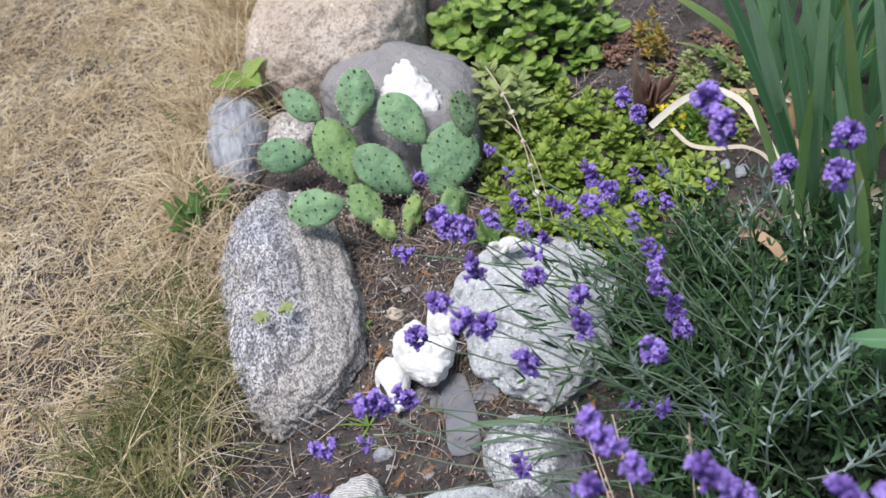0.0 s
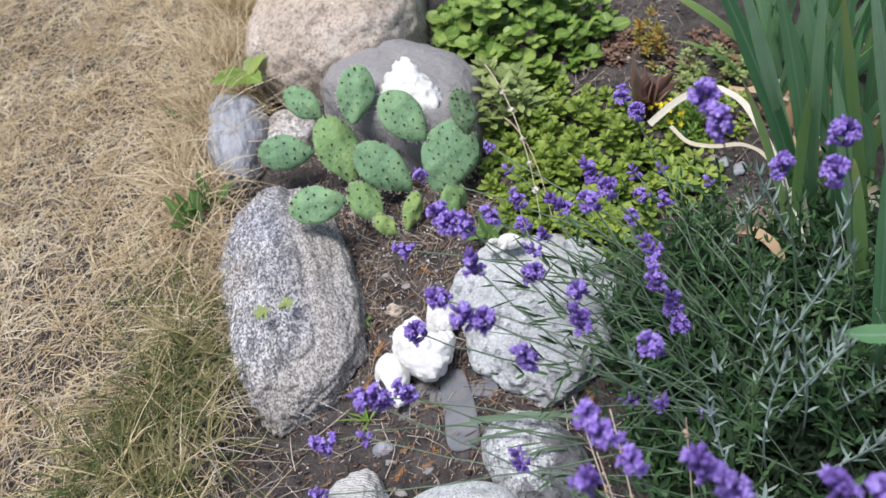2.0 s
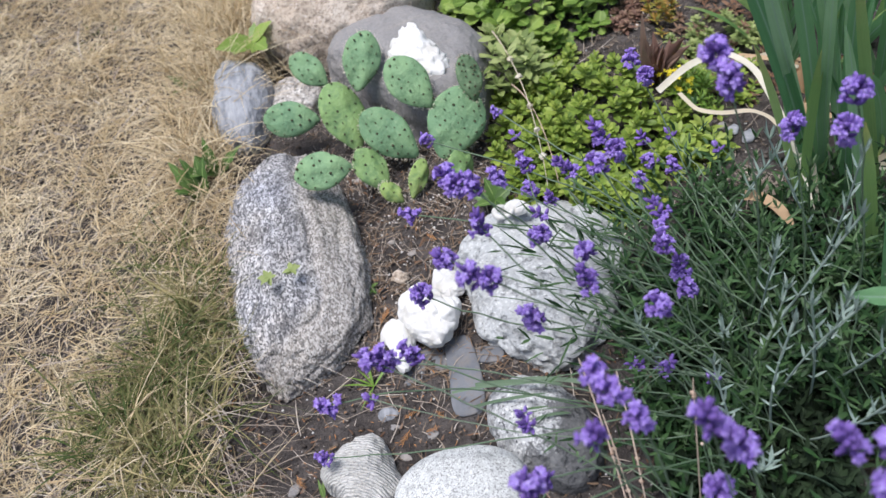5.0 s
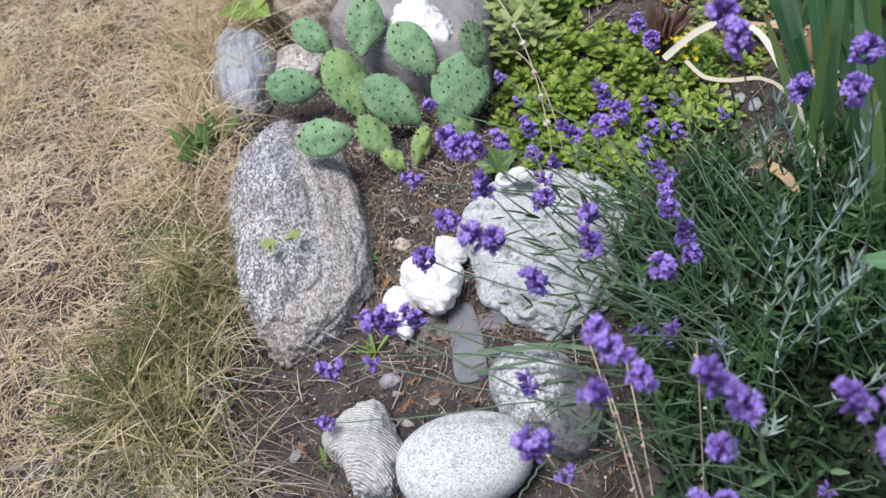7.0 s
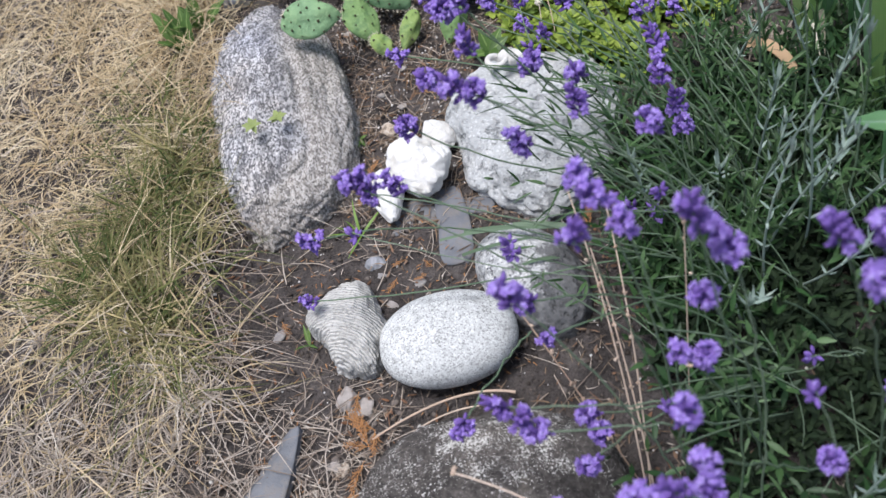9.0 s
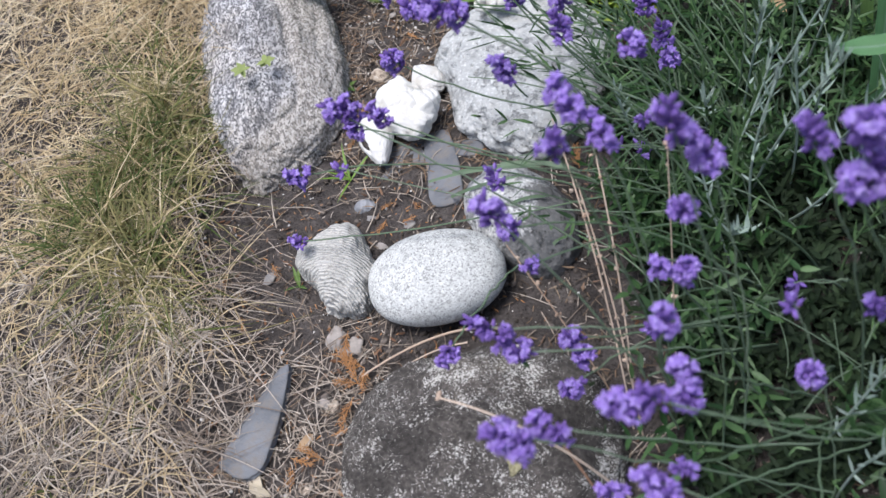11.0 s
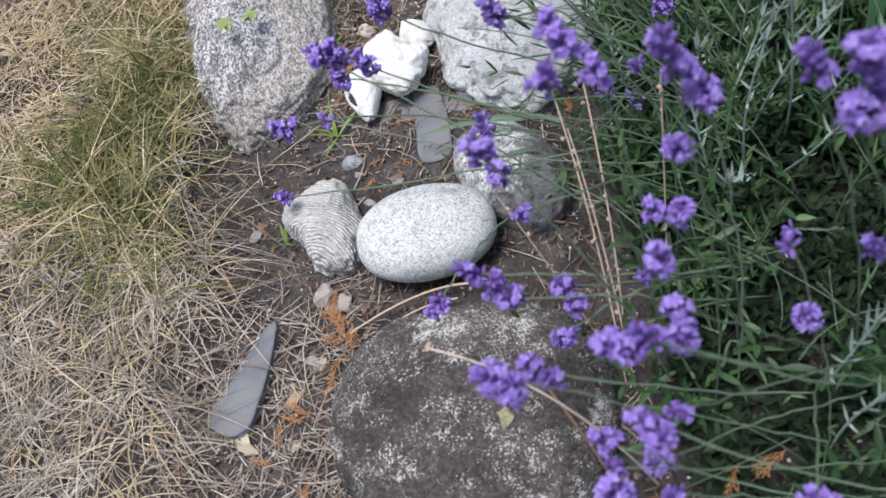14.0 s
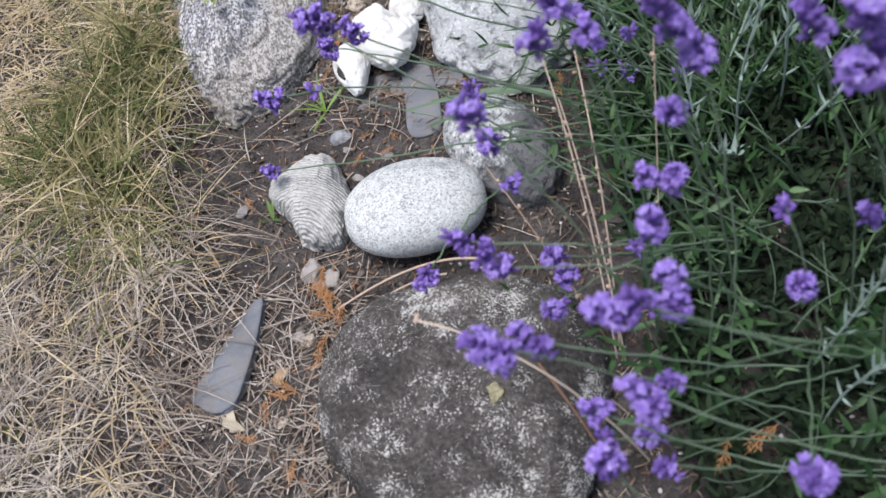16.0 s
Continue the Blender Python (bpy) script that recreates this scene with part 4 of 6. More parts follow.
def prickly_pear():
    plant = thing("prickly_pear", (0.0, 0.35, 0.0), "prickly pear cactus with flat green dotted pads", "cactus")
    rand = random.Random(5)
    pads = (  # place, length, width, degrees from the foot, lean, old
        (-0.010, 0.501, 0.115, 0.086, 0.054, 82, 5, 0), (-0.093, 0.543, 0.085, 0.068, 0.043, 142, 10, 0),
        (-0.128, 0.475, 0.060, 0.082, 0.052, 181, -12, 0), (-0.052, 0.463, 0.055, 0.106, 0.064, 115, 8, 1),
        (-0.079, 0.334, 0.085, 0.078, 0.052, 190, -4, 0), (-0.023, 0.372, 0.030, 0.070, 0.046, 128, 12, 1),
        (0.010, 0.406, 0.055, 0.100, 0.060, 143, -8, 0), (0.053, 0.439, 0.110, 0.088, 0.058, 132, 0, 0),
        (0.102, 0.396, 0.060, 0.106, 0.080, 68, 10, 1), (0.134, 0.437, 0.098, 0.066, 0.038, 105, 25, 0),
        (-0.001, 0.334, 0.016, 0.040, 0.026, 142, 20, 2), (0.037, 0.345, 0.022, 0.058, 0.027, 76, 15, 2), (0.095, 0.350, 0.018, 0.06, 0.042, 80, 30, 1),
    )
    for n, (x, y, z, length, width, turn, lean, old) in enumerate(pads):
        a = radians(turn)
        along = (ACROSS * math.cos(a) + ABOVE * math.sin(a)).normalized()
        face = (FACE + ACROSS * math.sin(radians(lean)) + ABOVE * 0.2 * rand.uniform(-1, 1)).normalized()
        face = (face - along * face.dot(along)).normalized()
        right = along.cross(face)
        m = Matrix((right, along, face)).transposed().to_4x4()
        m.translation = Vector((x, y, z)) - plant.location
        thick = 0.012 + 0.1 * width * rand.uniform(0.6, 1.0)
        pad = part("pad", pad_mesh(length, width, thick, n), M["cactus_dark" if n == 9 else "cactus" if n == 8 else ("cactus", "cactus_pale", "cactus_old")[old]], plant, "yellowish old pad" if old == 2 else "")
        pad.matrix_basis = m
        part("areole_cover", areole_mesh(length, width, thick, 1.5 if n == 9 else 1.0, rand), M["areole"], pad, "dark bristle cushions", smooth=False, kind="stuff")
        q = np.array([rand.uniform(0, 6.28) for _ in range(70)])
        low = np.maximum(0.0, -np.sin(q))
        foot = np.stack([np.cos(q) * width / 2 * (1 - 0.50 * low ** 1.5) * 0.98, np.sin(q) * length / 2 * 0.98, 0 * q], -1)
        way = unit(np.stack([np.cos(q), np.sin(q), 0 * q], -1) + np.array([[rand.gauss(0, 0.4) for _ in range(3)] for _ in q]))
        side = unit(np.cross(way, (0.0, 0.0, 1.0)))
        rim = ribbons("rim_bristle", foot, way, side, 0.0052, 0.0006, 0 * way, 1)
        part("rim_bristle", rim, M["pale_dry"], pad, "pale fine bristles along the rim", kind="stuff")


prickly_pear()

# ---- leaves in rosettes ----
def leaf_mesh(name, length, width, shape=OVATE, segs=5, bend=-0.25, fold=0.12, teeth=0.0):
    """One leaf along +y, rising from its foot at the origin."""
    mesh = ribbons(name, [(0, 0, 0)], [(0, 1, 0)], [(1, 0, 0)], length, width, [(0, 0, bend)], segs, shape, fold)
    if teeth:
        for v in mesh.vertices:
            if abs(v.co.x) > 1e-5:
                v.co.x *= 1 + teeth * (1 if round(v.co.y / length * segs) % 2 else -1)
    return mesh


def rosettes(name, label, material, centres, leaves, length, width, rise, shape=SPOON, stem=0.02, parent=None, category="plant", fold=0.10, layers=2):
    """Leafy heads, each with layers of leaves in a spiral round its tip."""
    base, way, side, size = [], [], [], []
    for x, y, z in centres:
        lean = rng.normal(0, 0.22, 2)
        for k in range(leaves):
            share = k / leaves
            q = k * 2.4 + rng.normal(0, 0.15)
            up = rise * (0.35 + 1.0 * share) + rng.normal(0, 0.12)
            d = np.array([np.cos(q) * np.cos(up) + lean[0] * 0.5, np.sin(q) * np.cos(up) + lean[1] * 0.5, np.sin(up)])
            base.append((x + lean[0] * stem, y + lean[1] * stem, z - stem * (1 - share) * 0.7))
            way.append(unit(d))
            side.append(unit(np.cross(d, (0, 0, 1.0)) + rng.normal(0, 0.12, 3)))
            size.append((1.0 - 0.55 * share) * rng.uniform(0.8, 1.15))
    size = np.array(size)
    way = np.array(way)
    bend = np.stack([way[:, 0] * 0.1, way[:, 1] * 0.1, -0.18 + 0 * size], -1)
    mesh = ribbons(name, base, way, side, length * size, width * size, bend, 3, shape, fold)
    ob = part(name, mesh, material, parent, "" if parent else label, kind="stuff")
    return ob if parent else tagged(ob, label, category, kind="stuff")


def patch(n, cx, cy, rx, ry, z0, z1, turn=0.0, gap=0.0):
    """Places scattered over a tilted oval, a little higher in its middle."""
    out = []
    c, s = math.cos(radians(turn)), math.sin(radians(turn))
    while len(out) < n:
        u, v = rng.uniform(-1, 1, 2)
        q = u * u + v * v
        if q > 1 - 0.25 * math.sin(9 * u + 4) * math.sin(8 * v):
            continue
        x, y = cx + c * u * rx - s * v * ry, cy + s * u * rx + c * v * ry
        if gap and any((x - a) ** 2 + (y - b) ** 2 < gap * gap for a, b, _ in out):
            if rng.random() < 0.9:
                continue
        out.append((x, y, z0 + (z1 - z0) * (1 - q) + rng.normal(0, 0.007)))
    return out


rosettes("stonecrop_mat", "low mat of yellow-green stonecrop rosettes", M["sedum"], patch(180, 0.285, 0.392, 0.150, 0.150, 0.004, 0.058, 0, 0.0185), 17, 0.0205, 0.0110, 0.85, stem=0.035)
rosettes("stonecrop_mat", "low mat of yellow-green stonecrop beside the boulder", M["sedum"], patch(52, 0.255, 0.262, 0.09, 0.05, 0.012, 0.042, -20, 0.016), 16, 0.021, 0.0112, 0.8)
rosettes("dull_stonecrop", "grey-green stonecrop sprawling against the grey boulder", M["dull_leaf"], patch(24, 0.195, 0.52, 0.055, 0.085, 0.03, 0.075, 15, 0.020), 11, 0.032, 0.0125, 0.8, stem=0.03)
rosettes("orange_stonecrop", "yellow and orange stonecrop tuft", M["orange_sedum"], patch(26, 0.436, 0.596, 0.024, 0.045, 0.02, 0.05), 18, 0.013, 0.0035, 1.1, SPEAR)
rosettes("houseleek", "grey-green houseleek rosettes in the soil", M["dull_leaf"], patch(22, 0.465, 0.49, 0.055, 0.05, 0.008, 0.016, 0, 0.02), 20, 0.014, 0.007, 0.6, OVATE)
rosettes("houseleek", "brownish houseleek rosettes beside the green clump", M["red_leaf"], patch(14, 0.395, 0.60, 0.04, 0.035, 0.01, 0.02, 0, 0.02), 20, 0.016, 0.008, 0.6, OVATE)


def withered_plant(n=24):
    """A bundle of dead upright leaves round one foot, with ragged bent tips."""
    q, tilt = rng.uniform(0, 6.28, n), np.abs(rng.normal(0, 0.16, n))
    way = np.stack([np.cos(q) * np.sin(tilt) + 0.05, np.sin(q) * np.sin(tilt), np.cos(tilt)], -1)
    base = np.stack([0.392 + 0.010 * np.cos(q), 0.455 + 0.010 * np.sin(q), 0.005 + 0 * q], -1)
    side = unit(np.cross(way, np.stack([np.cos(q + 0.6), np.sin(q + 0.6), 0 * q], -1)))
    mesh = ribbons("withered_plant", base, unit(way), side, rng.uniform(0.045, 0.100, n), rng.uniform(0.012, 0.022, n), rng.normal(0, 0.16, (n, 3)), 6, OVATE, 0.30)
    tagged(part("withered_plant", mesh, M["withered"], label="withered plant with upright red-brown leaves", kind="stuff"), "withered plant with upright red-brown leaves", "plant", kind="stuff")


withered_plant()

rosettes("spiky_stonecrop", "spiky green stonecrop tuft beside the yellow flowers", M["clump_leaf"], patch(26, 0.436, 0.398, 0.028, 0.035, 0.015, 0.035), 14, 0.020, 0.0034, 1.0, SPEAR, stem=0.02)
rosettes("spoon_stonecrop", "light green spoon-leaved rosettes at the edge of the mat", M["sedum"], patch(12, 0.412, 0.316, 0.03, 0.03, 0.012, 0.025, 0, 0.02), 12, 0.030, 0.012, 0.55, SPOON)
rosettes("houseleek", "pale green houseleek rosettes near the iris", M["dull_leaf"], patch(26, 0.505, 0.50, 0.06, 0.07, 0.010, 0.022, 0, 0.02), 18, 0.016, 0.008, 0.6, OVATE)
rosettes("creeping_stonecrop", "sparse yellow-green stonecrop on dark soil", M["sedum"], patch(34, 0.475, 0.425, 0.055, 0.055, 0.008, 0.022, 0, 0.016), 10, 0.016, 0.008, 0.7)
rosettes("withered_weeds", "withered brown low plants on the soil", M["scrap"], patch(60, 0.50, 0.50, 0.09, 0.13, 0.006, 0.016), 8, 0.016, 0.005, 0.4, SPEAR)


def green_clump():
    """A lush low clump of scalloped leaves."""
    plant = thing("green_clump", (0.26, 0.68, 0.0), "lush bright green leafy clump with scalloped leaves", "plant")
    kinds = [leaf_mesh("leaf", 0.027 * k, 0.0225 * k, BROAD, 10, b, 0.10, 0.06) for k, b in ((0.7, -0.2), (0.95, -0.35), (1.12, -0.3))]
    made = 0
    for x, y, z in patch(42, 0.255, 0.70, 0.140, 0.115, 0.03, 0.10, -22, 0.027):
        lean = rng.normal(0, 0.2, 2)
        for k in range(8):
            if made >= 320:
                return
            q = k * 2.4 + rng.normal(0, 0.3)
            up = 0.10 + 0.85 * k / 8 + rng.normal(0, 0.15)
            ob = part("leaf", kinds[int(rng.integers(3))], M["bright_leaf"], plant)
            m = pose(x - 0.26 + lean[0] * 0.01, y - 0.68, z - 0.025 + 0.003 * k, 0, 0, math.degrees(q)) @ pose(0, 0, 0, math.degrees(up), float(rng.normal(0, 12)), 0)
            s = (1.15 - 0.07 * k) * float(rng.uniform(0.85, 1.15))
            ob.matrix_basis = m @ Matrix.Diagonal((s, s, s, 1))
            made += 1


green_clump()
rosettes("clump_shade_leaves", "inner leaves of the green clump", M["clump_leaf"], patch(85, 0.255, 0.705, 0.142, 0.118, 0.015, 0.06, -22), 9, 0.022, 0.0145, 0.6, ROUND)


def leggy_stonecrop():
    """A pale flowering stem that leans over the mat towards the lavender."""
    plant = thing("leggy_stonecrop", (0.17, 0.48, 0.02), "leggy stonecrop stem with withered flower heads", "plant")
    path = arc((0.01, 0.08, 0.05), (0.045, -0.06, 0.065), (0.030, -0.26, 0.075), 16)
    part("stem", tube("stem", path, 0.0013), M["pale_dry"], plant)
    part("stem", tube("stem", arc((0.02, -0.02, 0.03), (0.05, -0.10, 0.06), (0.045, -0.25, 0.06), 12), 0.0012), M["dry_stem"], plant)
    for s in (4, 6, 9, 11, 13):
        husk = part("seed_head", rock_mesh("seed_head", (0.004, 0.003, 0.005), rough=((9, 0.5), (24, 0.3)), seed=s, sub=3, sink=1.0), M["pale_dry"], plant)
        husk.matrix_basis = pose(*path[s], 20 * s, 0, 35 * s)


leggy_stonecrop()


def yellow_flowers():
    plant = thing("yellow_stonecrop", (0.405, 0.42, 0.01), "small stonecrop with tiny yellow star flowers", "flower")
    star = ribbons("flower", np.zeros((5, 3)), [(math.cos(q), math.sin(q), 0.3) for q in np.arange(5) * 1.257], [(-math.sin(q), math.cos(q), 0) for q in np.arange(5) * 1.257], 0.0048, 0.0022, np.zeros((5, 3)), 2, SPEAR)
    for k in range(26):
        x, y, z = rng.normal(0, 0.016), rng.normal(0, 0.016), 0.022 + rng.uniform(0, 0.018)
        if k % 3 == 0:
            part("stem", tube("stem", [(x * 0.4, y * 0.4, 0), (x, y, z)], 0.0006, 4), M["stem"], plant)
        ob = part("flower", star, M["yellow"], plant)
        ob.matrix_basis = pose(x, y, z, float(rng.normal(0, 25)), float(rng.normal(0, 25)), float(rng.uniform(0, 360)))


yellow_flowers()

# ---- iris ----
def iris_leaf(plant, foot, tip, width, material, bow=0.04, label="", twist=0.0):
    """A sword leaf from foot to tip, with a keel, bowed outward."""
    p0, p2 = np.array(foot, float), np.array(tip, float)
    way = p2 - p0
    mid = (p0 + p2) / 2 + np.array((0, 0, bow)) + np.array((rng.normal(0, 0.01), rng.normal(0, 0.01), 0))
    pts = arc(p0, mid, p2, 14)
    ways = unit(np.gradient(pts, axis=0))
    facing = unit(np.array((0.0, -0.75, 0.7)) + rng.normal(0, 0.40, 3))
    side = unit(np.cross(ways, facing))
    s = np.linspace(0, 1, 14)
    half = width / 2 * np.minimum(1, 0.75 + 0.6 * s) * np.clip((1 - s) * 3.0, 0, 1) ** 0.6 + 0.0004
    up = np.cross(side, ways)
    turn = twist * s
    side2 = side * np.cos(turn)[:, None] + up * np.sin(turn)[:, None]
    ridge = pts + up * width * 0.10
    verts = np.stack([pts - side2 * half[:, None], ridge, pts + side2 * half[:, None]], 1).reshape(-1, 3)
    faces = [[i * 3 + c, i * 3 + c + 1, i * 3 + c + 4, i * 3 + c + 3] for i in range(13) for c in (0, 1)]
    uv = [(c / 2, q) for q in s for c in range(3)]
    part("leaf", np_mesh("leaf", verts - np.array(plant.location), faces, uv), material, plant, label)


def iris_clump():
    plant = thing("iris_clump", (0.56, 0.22, 0.0), "tall iris clump with blue-green sword leaves", "iris")
    hero = (
        ((0.524, 0.182, 0), (0.386, 0.226, 0.42), 0.024, "iris"), ((0.495, 0.145, 0), (0.430, 0.208, 0.26), 0.015, "iris_yellow"),
        ((0.522, 0.226, 0), (0.480, 0.253, 0.24), 0.015, "iris"), ((0.532, 0.204, 0), (0.406, 0.189, 0.42), 0.020, "iris"),
        ((0.538, 0.211, 0), (0.443, 0.186, 0.40), 0.022, "iris"), ((0.536, 0.203, 0), (0.475, 0.161, 0.42), 0.020, "iris"),
        ((0.492, 0.145, 0), (0.498, 0.186, 0.27), 0.014, "iris_yellow"), ((0.542, 0.087, 0), (0.501, 0.164, 0.30), 0.022, "iris"),
        ((0.590, 0.164, 0), (0.489, 0.150, 0.40), 0.018, "iris_yellow"), ((0.540, 0.055, 0), (0.512, 0.106, 0.22), 0.020, "iris_yellow"),
        ((0.512, -0.036, 0), (0.505, 0.044, 0.28), 0.022, "iris"), ((0.624, 0.154, 0), (0.515, 0.163, 0.42), 0.024, "iris"),
        ((0.552, 0.471, 0), (0.449, 0.509, 0.08), 0.013, "iris_yellow"), ((0.580, 0.528, 0), (0.454, 0.570, 0.12), 0.016, "iris_yellow"),
        ((0.554, 0.242, 0), (0.482, 0.220, 0.38), 0.022, "iris"), ((0.566, 0.219, 0), (0.485, 0.200, 0.38), 0.020, "iris"),
        ((0.581, 0.044, 0), (0.539, 0.111, 0.34), 0.024, "iris"), ((0.555, 0.173, 0), (0.507, 0.166, 0.42), 0.022, "iris"),
    )
    for foot, tip, width, skin in hero:
        iris_leaf(plant, foot, tip, width * 0.76, M[skin], 0.03, twist=float(rng.normal(0, 0.25)))
    iris_strip(plant, arc((0.680, 0.170, 0.02), (0.555, 0.195, 0.56), (0.520, 0.229, 0.24), 18), 0.013, M["iris"], "leaf bent over towards its tip")
    for _ in range(80):
        x, y = rng.uniform(0.56, 0.84), rng.uniform(0.20, 0.70)
        high = rng.uniform(0.16, 0.44)
        tip = (x - rng.uniform(-0.08, 0.11) - 0.15 * (high - 0.2), y + rng.normal(-0.06, 0.06), high)
        iris_leaf(plant, (x, y, 0), tip, rng.uniform(0.010, 0.018), M["iris" if rng.random() < 0.8 else "iris_yellow"], rng.uniform(0.02, 0.07), twist=float(rng.normal(0, 0.5)))
    for _ in range(50):
        x, y = rng.uniform(0.575, 0.88), rng.uniform(0.12, 0.78)
        tip = (x - rng.uniform(-0.08, 0.09), y + rng.normal(-0.03, 0.05), rng.uniform(0.06, 0.2))
        iris_leaf(plant, (x, y, 0), tip, rng.uniform(0.008, 0.015), M["iris" if rng.random() < 0.75 else "iris_yellow"], rng.uniform(0.01, 0.04), twist=float(rng.normal(0, 0.6)))
    dry = (
        ((0.55, 0.12, 0.01), (0.58, 0.16, 0.03), (0.64, 0.15, 0.02), 0.008), ((0.55, 0.20, 0.02), (0.60, 0.21, 0.04), (0.64, 0.19, 0.02), 0.006),
    )
    for p0, p1, p2, width in dry:
        pts = arc(p0, p1, p2, 14)
        iris_strip(plant, pts, width * 0.8, M["pale_dry"], "bleached dry leaf")
    bent = (
        (((0.600, -0.060, 0.0), (0.575, -0.105, 0.20), (0.510, -0.130, 0.275), (0.439, -0.119, 0.255), (0.408, -0.102, 0.245)), 0.016, "iris"),
        (((0.380, 0.391, 0.045), (0.423, 0.403, 0.070), (0.462, 0.383, 0.100), (0.481, 0.323, 0.120), (0.484, 0.255, 0.118), (0.489, 0.185, 0.100), (0.493, 0.131, 0.060)), 0.0095, "pale_dry"),
        (((0.404, 0.374, 0.050), (0.416, 0.336, 0.050), (0.441, 0.311, 0.060), (0.469, 0.288, 0.080), (0.479, 0.251, 0.100), (0.480, 0.215, 0.108)), 0.0060, "pale_dry"),
        (((0.496, 0.248, 0.140), (0.503, 0.231, 0.125), (0.510, 0.215, 0.105), (0.509, 0.184, 0.075), (0.510, 0.153, 0.035)), 0.0065, "pale_dry"),
    )
    for knots, width, skin in bent:
        knots = np.array(knots)
        at = np.linspace(0, len(knots) - 1, 28)
        pts = np.stack([np.interp(at, range(len(knots)), knots[:, c]) for c in range(3)], -1)
        for _ in range(3):
            pts[1:-1] = (pts[:-2] + 2 * pts[1:-1] + pts[2:]) / 4
        iris_strip(plant, pts, width, M[skin], "bleached dry leaf bent in a bow" if skin == "pale_dry" else "yellowing leaf bent over the lavender")
    for x, y, z, high, wide, turn in ((0.523, 0.277, 0.105, 0.032, 0.009, 12), (0.524, 0.250, 0.085, 0.024, 0.011, -25), (0.60, 0.345, 0.06, 0.034, 0.008, 40)):
        curl = part("leaf", curl_mesh(high, wide), M["tan_dry"], plant, "curled brown dead leaf")
        curl.matrix_basis = pose(x - 0.56, y - 0.22, z, -25, 10, turn)


def curl_mesh(high, wide):
    """A dead leaf rolled round itself, with a torn upper rim."""
    verts, n, rows = [], 22, 7
    for i in range(rows):
        s = i / (rows - 1)
        for j in range(n):
            q = 5.4 * j / (n - 1) - 0.3
            r = wide * (0.7 + 0.08 * q) * (1 - 0.25 * (s - 0.4) ** 2)
            verts.append((r * math.cos(q), r * math.sin(q), high * s * (1 + 0.18 * math.sin(3 * q)) + 0.0015 * math.sin(9 * q + 5 * s)))
    faces = [[i * n + j, i * n + j + 1, (i + 1) * n + j + 1, (i + 1) * n + j] for i in range(rows - 1) for j in range(n - 1)]
    return np_mesh("leaf", verts, faces)


def iris_strip(plant, pts, width, material, label):
    ways = unit(np.gradient(pts, axis=0))
    side = unit(np.cross(ways, np.array((0.1, -0.5, 0.9)))) * (width / 2)
    s = np.linspace(0, 1, len(pts))[:, None]
    side = side * np.minimum(1, 6 * (1 - s) + 0.08)
    up = np.array((0, 0, 0.12 * width))
    verts = np.stack([pts - side, pts - up, pts + side], 1).reshape(-1, 3) - np.array(plant.location)
    faces = [[i * 3 + c, i * 3 + c + 1, i * 3 + c + 4, i * 3 + c + 3] for i in range(len(pts) - 1) for c in (0, 1)]
    part("leaf", np_mesh("leaf", verts, faces, [(c / 2, float(q)) for q in s[:, 0] for c in range(3)]), material, plant, label)


iris_clump()


def iris_litter():
    """Withered leaf strips fallen round the foot of the iris."""
    plant = thing("dead_leaves", (0.58, 0.26, 0.0), "bleached and brown dead iris leaves round the clump", "dead leaf")
    for k in range(34):
        x, y, q = rng.uniform(0.545, 0.72), rng.uniform(0.08, 0.46), rng.uniform(0, 6.28)
        d = np.array((math.cos(q), math.sin(q), 0)) * rng.uniform(0.02, 0.05)
        p = np.array((x, y, rng.uniform(0.008, 0.03)))
        iris_strip(plant, arc(p - d, p + (rng.normal(0, 0.01), rng.normal(0, 0.01), 0.010), p + d, 8), rng.uniform(0.003, 0.009), M["pale_dry" if k % 3 else "tan_dry"], "")


iris_litter()


def dry_leaf(name, label, p0, p1, p2, width, material, category="dead leaf"):
    ob = thing(name, p0, label, category)
    iris_strip(ob, arc(p0, p1, p2, 10), width, material, "")


dry_leaf("dead_leaf", "long tan dead iris leaf on the lavender", (0.425, 0.172, 0.060), (0.45, 0.150, 0.082), (0.462, 0.110, 0.060), 0.013, M["tan_dry"])
dry_leaf("dead_leaf", "short tan dead iris leaf on the soil", (0.432, 0.166, 0.064), (0.44, 0.15, 0.070), (0.455, 0.135, 0.062), 0.006, M["tan_dry"])
dry_leaf("dead_leaf", "crumpled pale dead leaf on the soil", (-0.172, -0.298, 0.004), (-0.165, -0.305, 0.016), (-0.150, -0.312, 0.004), 0.009, M["pale_dry"])
dry_leaf("dead_leaf", "crumpled pale dead leaf on the soil", (-0.160, -0.312, 0.004), (-0.158, -0.300, 0.018), (-0.166, -0.286, 0.004), 0.008, M["pale_dry"])
dry_leaf("dead_leaf", "small brown dead leaf on the soil", (-0.120, -0.272, 0.003), (-0.112, -0.268, 0.014), (-0.106, -0.256, 0.003), 0.009, M["tan_dry"])

